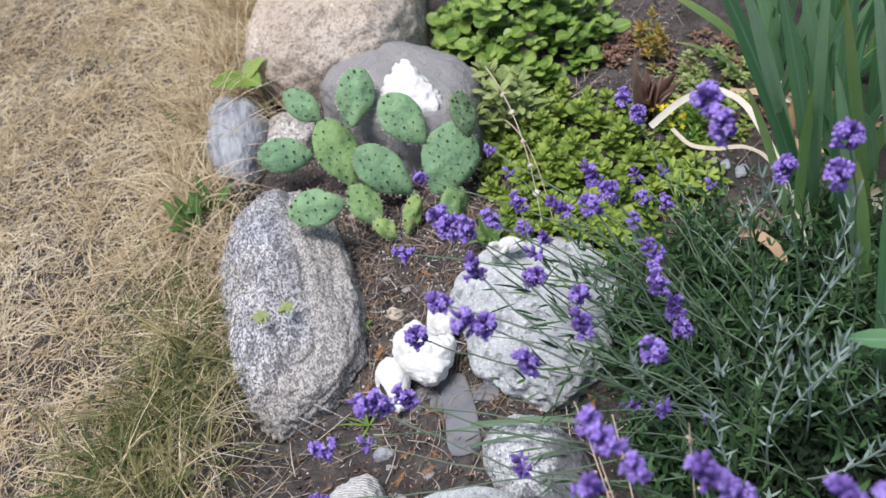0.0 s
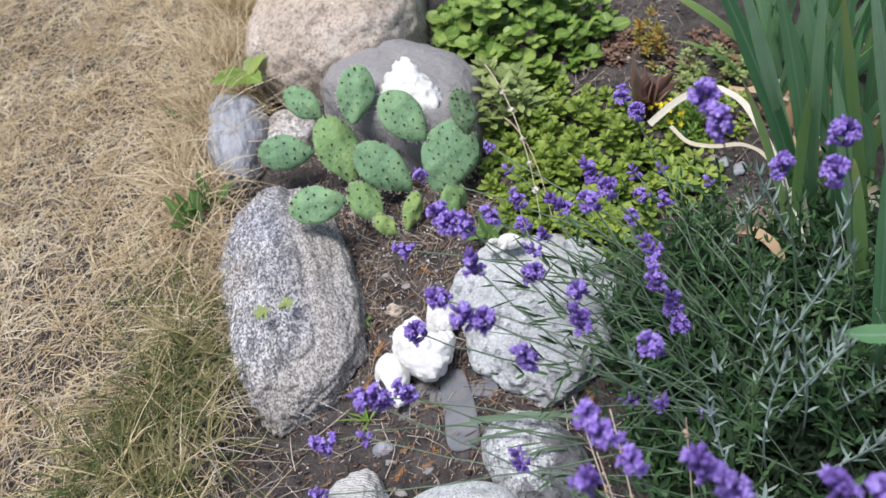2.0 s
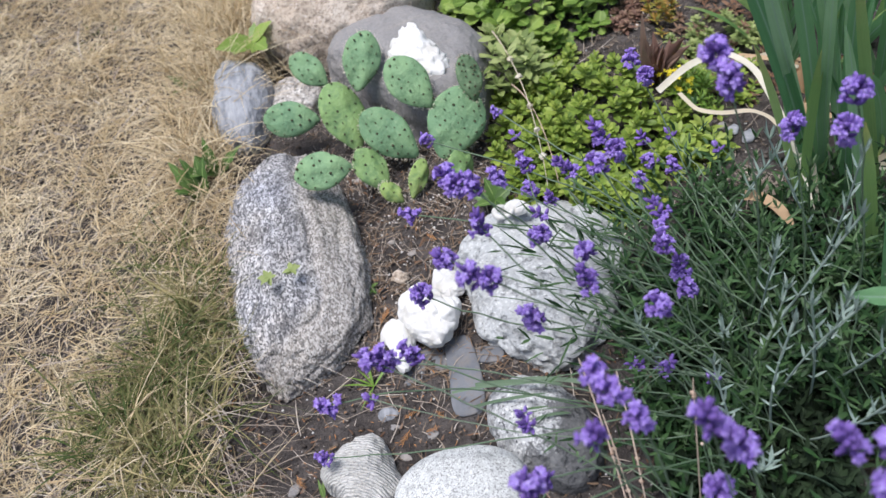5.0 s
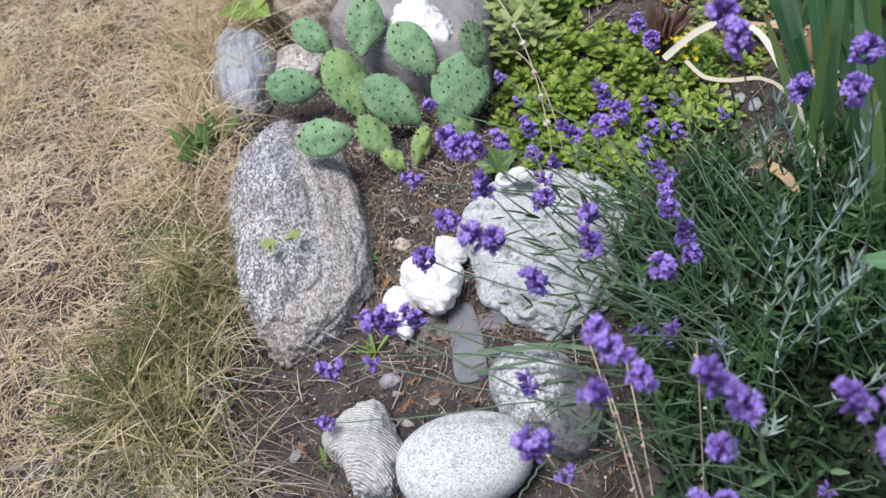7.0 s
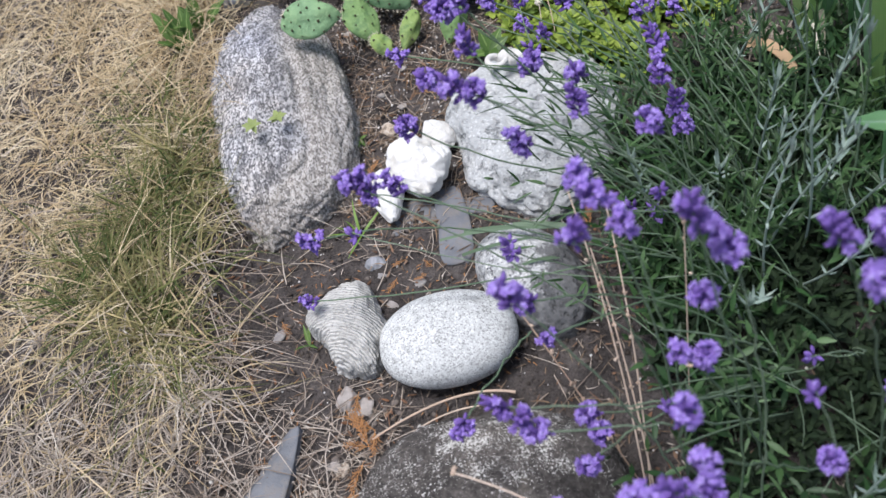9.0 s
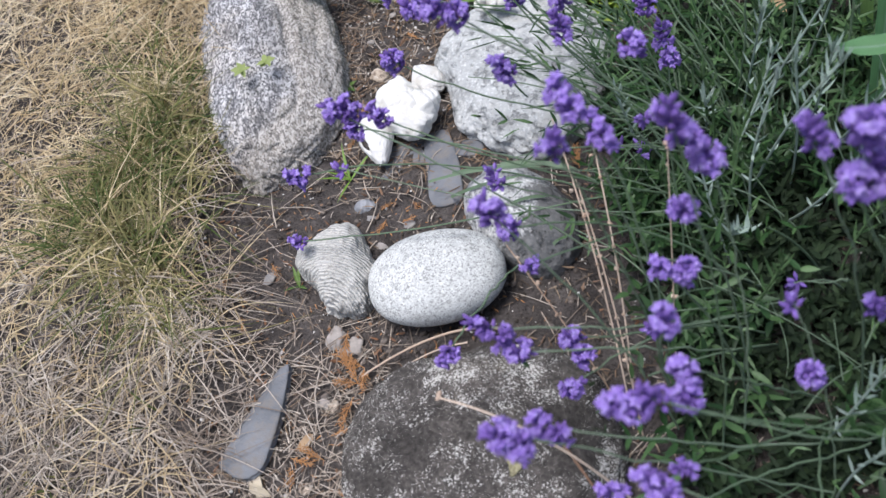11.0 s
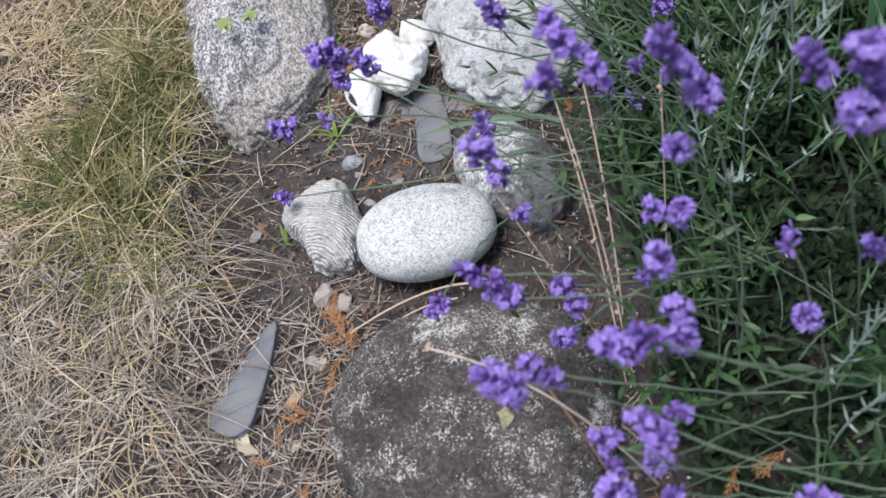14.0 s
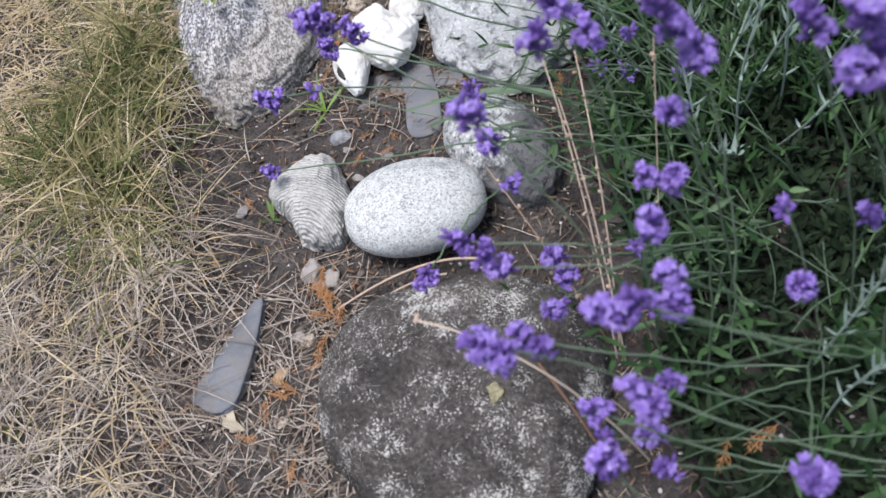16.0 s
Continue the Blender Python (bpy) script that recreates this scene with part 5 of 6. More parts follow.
dry_leaf("grass_blade", "narrow green blade lying over the round stone", (0.071, 0.003, 0.035), (0.120, -0.013, 0.060), (0.166, -0.036, 0.070), 0.0045, M["stem"], "grass blade")
dry_leaf("grass_blade", "narrow green blade lying over the round stone", (0.064, -0.011, 0.012), (0.099, -0.031, 0.055), (0.146, -0.046, 0.075), 0.0035, M["stem"], "grass blade")
dry_leaf("grass_blade", "narrow green blade lying over the round stone", (0.043, 0.002, 0.030), (0.079, -0.007, 0.050), (0.133, -0.028, 0.070), 0.0030, M["stem"], "grass blade")
dry_leaf("grass_blade", "narrow green blade lying over the round stone", (0.125, -0.016, 0.060), (0.166, -0.030, 0.075), (0.202, -0.040, 0.060), 0.0050, M["stem"], "grass blade")
dry_leaf("grass_blade", "narrow green blade lying over the round stone", (0.124, -0.061, 0.047), (0.145, -0.061, 0.062), (0.168, -0.061, 0.050), 0.0035, M["stem"], "grass blade")
dry_leaf("grass_blade", "narrow green blade lying over the round stone", (0.140, -0.113, 0.006), (0.158, -0.109, 0.030), (0.173, -0.106, 0.040), 0.0035, M["stem"], "grass blade")

# ---- lavender ----
BUSH = np.array((0.43, -0.15, 0.05))


def blobs(centres, ways, lengths, radii, nu=6, nv=4):
    """Small ovals strung along given ways, as arrays."""
    v, f = [], []
    q = np.linspace(0, 2 * np.pi, nu, endpoint=False)
    for c, w, l, r in zip(centres, ways, lengths, radii):
        a = unit(np.cross(w, (0.3, 0.5, 0.81)))
        b = np.cross(w, a)
        k = len(v)
        for i in range(nv + 1):
            s = i / nv
            rad = r * (np.sin(np.pi * (0.12 + 0.80 * s)))
            for t in q:
                v.append(c + w * l * s + rad * (np.cos(t) * a + np.sin(t) * b))
        f += [[k + i * nu + j, k + i * nu + (j + 1) % nu, k + (i + 1) * nu + (j + 1) % nu, k + (i + 1) * nu + j] for i in range(nv) for j in range(nu)]
    return np.array(v), np.array(f)


def head_mesh(whorls, open_share, seed):
    """A lavender spike along +z, foot at the origin: whorls of calyces, and open lipped florets among them."""
    r = np.random.default_rng(seed)
    cs, ws, ls, rs, petals = [], [], [], [], []
    z = 0.0
    for k in range(whorls):
        n = 8 if k < whorls - 1 else 6
        for j in range(n):
            if r.random() < 0.26:
                continue
            q = j * 2 * np.pi / n + k * 0.4 + r.normal(0, 0.15)
            up = 0.45 + (0.85 if k == whorls - 1 else 0.3 * k / whorls) + r.normal(0, 0.2)
            w = np.array([np.cos(q) * np.cos(up), np.sin(q) * np.cos(up), np.sin(up)])
            c = np.array([np.cos(q) * 0.0012, np.sin(q) * 0.0012, z + r.normal(0, 0.0008)])
            cs.append(c), ws.append(w), ls.append(r.uniform(0.0070, 0.0092)), rs.append(r.uniform(0.0018, 0.0024))
            if r.random() < open_share:
                petals.append((c + w * ls[-1] * 0.92, w))
        z += 0.0048 + 0.002 * (k == 0)
    verts, faces = blobs(np.array(cs), np.array(ws), ls, rs)
    pc, pw, pl, pr = [], [], [], []
    for c, w in petals:
        a = unit(np.cross(w, (0.2, 0.4, 0.9)))
        b = np.cross(w, a)
        for t in np.arange(5) * 2 * np.pi / 5 + r.uniform(0, 1):
            d = unit(w * 0.55 + np.cos(t) * a + np.sin(t) * b)
            pc.append(c - w * 0.0006), pw.append(d), pl.append(r.uniform(0.0040, 0.0056)), pr.append(r.uniform(0.0016, 0.0022))
    if not pc:
        pc, pw, pl, pr = [np.array((0, 0, z))], [np.array((0, 0, 1.0))], [0.004], [0.0016]
    pv, pf = blobs(np.array(pc), np.array(pw), pl, pr, 5, 3)
    mesh = np_mesh("flower_head", np.concatenate([verts, pv]), np.concatenate([faces, pf + len(verts)]))
    mesh.materials.append(M["calyx"])
    mesh.materials.append(M["corolla"])
    mesh.polygons.foreach_set("material_index", [0] * len(faces) + [1] * len(pf))
    return mesh


HEADS = [head_mesh(4, 0.5, 1), head_mesh(3, 0.65, 2), head_mesh(5, 0.4, 3), head_mesh(4, 0.75, 4), head_mesh(4, 0.6, 5)]
SMALL = [head_mesh(2, 0.15, 6), head_mesh(3, 0.1, 7)]


def flower_stem(plant, at, size=1.0, small=False, hang=0.0, foot=None, kind=None):
    """One stem that arches out of the bush, and the spike at its end."""
    tip = np.array(at, float)
    x, y, z = tip
    if foot is None and y < -0.33 and x < 0.26:
        foot = (max(x + 0.06, rng.uniform(0.24, 0.46)), y * 0.6 - 0.15 + rng.normal(0, 0.04), rng.uniform(0.03, 0.09))
        mid = tip * 0.45 + np.array(foot) * 0.55 + np.array((rng.normal(0, 0.02), -0.015 + rng.normal(0, 0.015), 0.015))
    elif foot is None and y < -0.10 and z > 0.27:
        foot = (max(0.24, x + rng.uniform(0.03, 0.09)), y + rng.uniform(-0.08, 0.0), 0.03)
        mid = tip * 0.5 + np.array(foot) * 0.5 + np.array((0.02, -0.01, 0.02))
    elif foot is None:
        reach = rng.uniform(0.75, 1.0)
        foot = np.array((x + reach * max(0.06, 0.36 - x) + rng.normal(0, 0.02), y + reach * (np.clip(0.5 * y - 0.06, -0.35, 0.05) - y) * 0.8 + rng.normal(0, 0.02), rng.uniform(0.03, 0.07)))
        mid = tip * 0.45 + foot * 0.55 + np.array((rng.normal(0, 0.03), rng.normal(0, 0.03), 0.02 + 0.12 * rng.random() * np.linalg.norm((tip - foot)[:2])))
    else:
        mid = tip * 0.5 + np.array(foot) * 0.5 + np.array((0, 0, 0.02))
    pts = arc(foot, mid, tip, 16)
    pts[1:-1] += rng.normal(0, 0.0008, (14, 3))
    local = pts - np.array(plant.location)
    stem = part("flower_stem", tube("flower_stem", local, 0.00075 if small else 0.00105, 6, 0.7), M["stem"], plant)
    way = unit(pts[-1] - pts[-2]) + np.array((0, 0, -hang))
    way = unit(way + np.array((0, 0, 0.6 if not hang else 0)) + rng.normal(0, 0.18, 3))
    kinds = SMALL if small else HEADS
    head = part("flower_head", kinds[int(rng.integers(len(kinds))) if kind is None else kind], [M["calyx"], M["corolla"]], stem)
    q = Vector(way).to_track_quat("Z", "Y").to_matrix().to_4x4()
    s = size * float(rng.uniform(0.90, 1.02))
    head.matrix_basis = Matrix.Translation(Vector(local[-1]) - Vector(way) * 0.010 * s) @ q @ pose(0, 0, 0, 0, 0, float(rng.uniform(0, 360))) @ Matrix.Diagonal((s, s, s, 1))
    return stem


def side_whorl(plant, stem, at, size):
    """A second ring of florets, apart from the spike on the same stem."""
    head = part("flower_head", HEADS[int(rng.integers(len(HEADS)))], [M["calyx"], M["corolla"]], stem)
    way = unit(np.array((rng.normal(-0.1, 0.3), rng.normal(0, 0.3), 1.0)))
    q = Vector(way).to_track_quat("Z", "Y").to_matrix().to_4x4()
    head.matrix_basis = Matrix.Translation(Vector(at) - plant.location - Vector(way) * 0.010 * size) @ q @ Matrix.Diagonal((size, size, size, 1))


def lavender():
    plant = thing("lavender_bush", tuple(BUSH * (1, 1, 0)), "grey-green lavender bush with many violet flower spikes", "lavender")
    spikes = (  # the tip of a spike, its size, and other whorls of the same stem
        ((0.034, 0.167, 0.155), 1.05), ((0.069, 0.262, 0.170), 0.75), ((0.093, 0.077, 0.300), 1.15, (0.101, 0.062, 0.30)), ((0.118, 0.011, 0.349), 0.95),
        ((0.155, 0.277, 0.180), 0.7), ((0.117, -0.016, 0.327), 1.05), ((0.140, 0.060, 0.300), 0.85), ((0.168, 0.019, 0.254), 1.05), ((0.172, 0.145, 0.220), 0.95, (0.172, 0.128, 0.20)),
        ((0.190, 0.098, 0.210), 0.75), ((0.210, 0.113, 0.236), 1.05), ((0.231, 0.045, 0.308), 1.0), ((0.240, 0.075, 0.314), 0.95, (0.251, 0.060, 0.305)),
        ((0.278, 0.085, 0.229), 0.8), ((0.320, 0.203, 0.121), 0.9), ((0.341, 0.188, 0.125), 0.9), ((0.281, 0.022, 0.250), 1.0, (0.278, -0.005, 0.238)), ((0.297, 0.000, 0.187), 1.0, (0.300, -0.015, 0.175)),
        ((0.242, -0.123, 0.318), 1.1), ((0.200, -0.045, 0.302), 0.9), ((0.194, -0.072, 0.300), 1.1), ((0.145, -0.086, 0.280), 1.1),
        ((0.081, -0.032, 0.313), 0.9), ((0.103, -0.092, 0.363), 1.0, (0.118, -0.094, 0.355)), ((0.048, 0.000, 0.225), 1.0),
        ((0.004, -0.102, 0.288), 1.05, (0.016, -0.100, 0.282)), ((0.002, -0.049, 0.200), 0.95), ((0.031, -0.068, 0.232), 1.05), ((-0.065, -0.067, 0.173), 1.2), ((-0.098, -0.063, 0.058), 0.85),
        ((0.182, -0.218, 0.376), 1.1, (0.174, -0.205, 0.38)), ((0.197, -0.236, 0.365), 1.1), ((0.164, -0.255, 0.387), 1.0),
        ((0.232, -0.268, 0.408), 1.1, (0.243, -0.270, 0.39)), ((0.255, -0.272, 0.368), 1.05), ((0.241, -0.278, 0.325), 0.95),
        ((0.304, -0.297, 0.408), 1.15), ((0.320, -0.316, 0.431), 1.1, (0.331, -0.310, 0.425)), ((0.320, -0.323, 0.397), 1.15, (0.330, -0.320, 0.40)), ((0.338, -0.338, 0.400), 1.0),
        ((0.222, -0.298, 0.290), 0.95, (0.239, -0.303, 0.288)), ((0.210, -0.352, 0.323), 1.0), ((0.217, -0.379, 0.306), 1.0, (0.216, -0.392, 0.295)),
        ((0.171, -0.398, 0.320), 0.95, (0.182, -0.402, 0.318)), ((0.193, -0.400, 0.322), 1.0), ((0.101, -0.402, 0.309), 1.0, (0.110, -0.408, 0.30)), ((0.122, -0.387, 0.279), 0.95, (0.136, -0.394, 0.275)),
        ((0.096, -0.300, 0.255), 0.95, (0.108, -0.309, 0.25)), ((0.119, -0.318, 0.240), 1.05), ((0.158, -0.290, 0.190), 0.95, (0.163, -0.300, 0.18)), ((0.152, -0.323, 0.173), 0.95),
        ((0.185, -0.437, 0.287), 1.0, (0.190, -0.445, 0.28)), ((0.208, -0.424, 0.255), 0.7), ((0.162, -0.423, 0.224), 1.0), ((0.197, -0.433, 0.180), 1.0), ((0.160, -0.462, 0.240), 1.15), ((0.201, -0.460, 0.200), 1.0),
        ((0.307, -0.370, 0.239), 0.95), ((0.354, -0.340, 0.262), 0.95), ((0.273, -0.492, 0.250), 1.1, (0.281, -0.490, 0.24)),
        ((0.116, -0.258, 0.337), 1.15), ((0.126, -0.212, 0.240), 1.0), ((0.137, -0.226, 0.200), 0.8),
        ((0.315, 0.272, 0.220), 1.0, (0.326, 0.244, 0.215)), ((0.324, 0.022, 0.430), 1.25, (0.330, 0.000, 0.42)), ((0.421, -0.021, 0.400), 1.1, (0.408, -0.043, 0.385)), ((0.396, 0.021, 0.330), 1.05),
    )
    for at, size, *others in spikes:
        stem = flower_stem(plant, at, size)
        for p in others:
            side_whorl(plant, stem, p, size * 0.95)
    buds = ((0.171, 0.296, 0.12), (0.404, 0.226, 0.10), (0.320, 0.244, 0.12), (0.351, 0.245, 0.12), (0.239, -0.045, 0.10), (0.264, -0.057, 0.10), (0.303, -0.087, 0.12), (-0.023, -0.074, 0.184),
            (0.117, -0.146, 0.23), (0.121, -0.152, 0.222), (0.246, -0.129, 0.238), (0.294, -0.342, 0.302), (0.174, 0.094, 0.2), (0.164, -0.439, 0.21), (0.341, -0.258, 0.15), (0.214, -0.30, 0.20))
    for p in buds:
        flower_stem(plant, p, 0.95, True)
    flower_stem(plant, (0.056, -0.272, 0.16), 0.95, False, 1.6, (0.125, -0.165, 0.10))
    return plant


bush = lavender()


def shoots(name, label, material, clumps, centre, reach, high, leaf, width, pairs, per=(3, 6), hollow=True):
    """Lavender foliage: clumps of shoots that fan out from one foot, narrow leaves in pairs up each, with gaps between the clumps."""
    base, way, side, size, wide = [], [], [], [], []
    for _ in range(clumps):
        while True:
            u, v = rng.uniform(-1, 1, 2)
            if u * u + v * v < 1:
                break
        cx, cy = centre[0] + u * reach[0], centre[1] + v * reach[1]
        if cx < 0.238 + 0.02 * rng.random() + 0.006 * (cy > -0.26):
            continue
        if hollow and (((cx - 0.435) / 0.105) ** 2 + ((cy + 0.22) / 0.115) ** 2 < 1 or math.hypot((cx - 0.31) / 1.6, cy + 0.425) < 0.045) and rng.random() < 0.9:
            continue
        if hollow and noise.noise(Vector((cx * 21, cy * 21, 0.7))) > 0.22:
            continue
        for _ in range(int(rng.integers(*per))):
            top = rng.uniform(*high) * (1 - 0.35 * (u * u + v * v))
            lean = np.array((u * 0.35, v * 0.25, 0)) + np.append(rng.normal(0, 0.42, 2), 0)
            n = max(3, int(pairs * rng.uniform(0.7, 1.2)))
            q0 = rng.uniform(0, 6.28)
            for k in range(n):
                s = (k + 1) / n
                p = np.array((cx, cy, 0.01)) + lean * top * s + np.array((0, 0, top * (s - 0.25 * (1 - s) * s)))
                for h in (0, np.pi):
                    q = q0 + k * 1.57 + h + rng.normal(0, 0.25)
                    up = 0.30 + 0.8 * s ** 2 + rng.normal(0, 0.2)
                    d = np.array((np.cos(q) * np.cos(up), np.sin(q) * np.cos(up), np.sin(up))) + lean * 0.5
                    base.append(p), way.append(unit(d)), side.append(unit(np.cross(d, (0, 0, 1)) + rng.normal(0, 0.2, 3)))
                    size.append(leaf * rng.uniform(0.65, 1.2) * (1 - 0.4 * s)), wide.append(width * rng.uniform(0.75, 1.2) * (1 - 0.25 * s))
    way = np.array(way)
    bend = np.stack([way[:, 0] * 0.1 + rng.normal(0, 0.1, len(way)), way[:, 1] * 0.1 + rng.normal(0, 0.1, len(way)), rng.uniform(-0.35, 0.10, len(way))], -1)
    mesh = ribbons(name, np.array(base) - np.array(bush.location), way, side, np.array(size), np.array(wide), bend, 4, SPEAR, 0.14)
    return part(name, mesh, material, bush, label, kind="stuff")


# Low leaves whose dark colour stands in for the shade between clumps.
shoots("lower_foliage", "low leaves of the bush, darkened in colour for its inner shade", M["lavender_shade"], 640, (0.42, -0.20), (0.25, 0.37), (0.01, 0.05), 0.026, 0.0070, 4, hollow=False)
shoots("foliage", "green narrow lavender leaves", M["lavender_leaf"], 150, (0.43, 0.03), (0.22, 0.19), (0.06, 0.15), 0.027, 0.0048, 6)
shoots("front_foliage", "green lance-shaped leaves in the front of the bush", M["lavender_leaf"], 74, (0.40, -0.31), (0.19, 0.27), (0.09, 0.19), 0.027, 0.0066, 5)
shoots("young_foliage", "grey-green young lavender leaves", M["lavender_young"], 26, (0.42, -0.10), (0.20, 0.30), (0.10, 0.19), 0.022, 0.0034, 7, (1, 3))


def silver_shoots():
    """Tall young shoots that stand above the bush: a pale stem with pairs of curved narrow leaves, closest at its tip."""
    here = np.array(bush.location)
    spots = [(0.380, -0.014, 0.22), (0.397, -0.044, 0.29), (0.425, -0.067, 0.24), (0.352, -0.077, 0.20), (0.365, -0.112, 0.22), (0.406, -0.158, 0.22), (0.262, -0.033, 0.15), (0.311, -0.145, 0.20),
             (0.332, -0.037, 0.16), (0.391, -0.101, 0.24), (0.435, -0.116, 0.28), (0.324, -0.056, 0.17), (0.358, -0.060, 0.18), (0.398, -0.089, 0.22), (0.314, -0.134, 0.18), (0.285, -0.120, 0.12),
             (0.332, -0.165, 0.15), (0.362, -0.357, 0.20), (0.363, -0.402, 0.16), (0.247, -0.318, 0.12), (0.470, 0.045, 0.26), (0.455, 0.100, 0.22), (0.410, 0.130, 0.18)]
    spots += [(float(rng.uniform(0.28, 0.52)), float(rng.uniform(-0.34, 0.13)), float(rng.uniform(0.12, 0.20))) for _ in range(9)]
    for number, (x, y, high) in enumerate(spots):
        skin = M["lavender_silver" if number < 23 and number % 4 != 3 else "lavender_young"]
        lean = rng.normal(0, 0.018, 2)
        foot = np.array((x - lean[0], y - lean[1], 0.02))
        tip = np.array((x + lean[0], y + lean[1], high))
        pts = arc(foot, (foot + tip) / 2 + (rng.normal(0, 0.012), rng.normal(0, 0.012), 0), tip, 12)
        stem = part("young_shoot", tube("young_shoot", pts - here, 0.0013, 6, 0.8), skin, bush, "silvery upright young shoot")
        base, way, size = [], [], []
        q0 = rng.uniform(0, 6.28)
        for k in range(8):
            s = (0.34, 0.52, 0.66, 0.77, 0.85, 0.91, 0.96, 1.0)[k]
            p = pts[int(round(s * 11))]
            for j in range(2 if k < 5 else 4):
                q = q0 + k * 1.57 + j * (np.pi if k < 5 else np.pi / 2) + rng.normal(0, 0.15)
                up = 0.62 + 0.62 * (k / 7) ** 1.5 + rng.normal(0, 0.12)
                base.append(p - here), way.append((np.cos(q) * np.cos(up), np.sin(q) * np.cos(up), np.sin(up))), size.append(rng.uniform(0.013, 0.022) * (0.85 + 0.25 * math.sin(2.6 * k / 7)))
        way = np.array(way)
        side = unit(np.cross(way, (0, 0, 1.0)))
        bend = np.stack([rng.normal(0, 0.06, len(way)) - 0.2 * way[:, 0], rng.normal(0, 0.06, len(way)) - 0.2 * way[:, 1], rng.uniform(-0.1, 0.35, len(way))], -1)
        part("shoot_leaf_whorl", ribbons("shoot_leaf_whorl", np.array(base), way, side, np.array(size), 0.0027, bend, 5, SPEAR, 0.12), skin, stem, kind="stuff")


silver_shoots()


def bush_twigs():
    """Woody and green twigs that carry the foliage, and stems that fan over the pale boulder."""
    for _ in range(46):
        u, v = rng.uniform(-1, 1, 2)
        tip = np.array((0.42 + 0.22 * u, -0.12 + 0.30 * v, rng.uniform(0.10, 0.20)))
        foot = np.array((0.46 + 0.10 * u, -0.14 + 0.16 * v, 0.0))
        part("twig", tube("twig", arc(foot, (foot + tip) / 2 + (0, 0, 0.03), tip, 8) - np.array(bush.location), 0.0013, 5, 0.6), M["stem"], bush)
    for _ in range(11):
        a = rng.uniform(0, 1)
        tip = np.array((0.10 + 0.16 * a + rng.normal(0, 0.02), 0.20 - 0.30 * rng.uniform(0, 1) ** 1.2, rng.uniform(0.06, 0.2)))
        foot = np.array((0.33 + rng.normal(0, 0.03), -0.02 + 0.5 * (tip[1] - 0.05) * 0.4 + rng.normal(0, 0.03), 0.07))
        part("twig", tube("twig", arc(foot, (foot + tip) / 2 + (0, 0, 0.04), tip, 8) - np.array(bush.location), 0.0010, 5, 0.5), M["stem"], bush)


def front_stems():
    """Bent green stems that cross one another in the front of the bush."""
    for _ in range(40):
        x, y = rng.uniform(0.26, 0.52), rng.uniform(-0.45, 0.10)
        d = np.array((rng.normal(-0.05, 0.05), rng.normal(0.03, 0.06), rng.uniform(0.05, 0.13)))
        foot = np.array((x, y, rng.uniform(0.01, 0.05)))
        part("twig", tube("twig", arc(foot, foot + d * 0.5 + (rng.normal(0, 0.02), rng.normal(0, 0.02), 0.02), foot + d, 9) - np.array(bush.location), rng.uniform(0.0006, 0.0011), 5, 0.6), M["stem"], bush)


bush_twigs()
front_stems()


def side_leaves():
    """Narrow leaves along the stems that fan over the pale boulder."""
    n = 200
    t = rng.uniform(0, 1, n)
    tip = np.stack([0.12 + 0.14 * rng.uniform(0, 1, n), 0.18 - 0.28 * rng.uniform(0, 1, n), rng.uniform(0.06, 0.17, n)], -1)
    foot = np.array((0.34, 0.0, 0.07))
    p = foot + (tip - foot) * t[:, None] ** 0.7 + np.array((0, 0, 0.04)) * (4 * t * (1 - t))[:, None]
    way = unit((tip - foot) + rng.normal(0, 0.10, (n, 3)))
    side = unit(np.cross(way, (0, 0, 1)) + rng.normal(0, 0.3, (n, 3)))
    mesh = ribbons("side_foliage", p - np.array(bush.location), way, side, rng.uniform(0.018, 0.042, n), rng.uniform(0.0022, 0.004, n), rng.normal(0, 0.12, (n, 3)), 3, SPEAR, 0.12)
    part("side_foliage", mesh, M["lavender_leaf"], bush, "narrow grey-green leaves over the pale boulder", kind="stuff")


side_leaves()


def bract(ob, at, size):
    """A crumpled papery husk."""
    husk = part("seed_head", rock_mesh("seed_head", (size, size * 0.8, size * 1.3), rough=((9, 0.5), (24, 0.3)), seed=float(rng.uniform(0, 9)), sub=3, sink=1.0), M["dry_stem"], ob)
    husk.matrix_basis = pose(*[float(v) for v in at], *[float(v) for v in rng.uniform(0, 180, 3)])


def dry_stalk(label, points, radius=0.0014, tuft=0, skin="dry_stem"):
    ob = thing("dry_stalk", points[0], label, "stalk", "dry stalks")
    path = arc(*points, 14) - np.array(points[0])
    part("stem", tube("stem", path, radius, 6, 0.7), M[skin], ob)
    for k in range(tuft):
        s = path[-1] if tuft < 4 else path[4 + int(rng.integers(9))]
        bract(ob, s + rng.normal(0, 0.0016, 3), float(rng.uniform(0.0009, 0.0019)))


for k, (p0, p1, p2) in enumerate((
    ((0.203, -0.307, 0.0), (0.20, -0.21, 0.14), (0.178, -0.098, 0.22)), ((0.207, -0.300, 0.0), (0.215, -0.21, 0.13), (0.209, -0.107, 0.20)),
    ((0.210, -0.312, 0.0), (0.205, -0.23, 0.12), (0.190, -0.13, 0.17)), ((0.256, -0.250, 0.0), (0.258, -0.20, 0.16), (0.260, -0.16, 0.26)),
    ((0.200, -0.290, 0.0), (0.165, -0.26, 0.12), (0.119, -0.165, 0.14)),
)):
    dry_stalk("thin tan dead flower stalk with withered bracts", (p0, p1, p2), 0.0010 if k < 3 else 0.0008, 9)
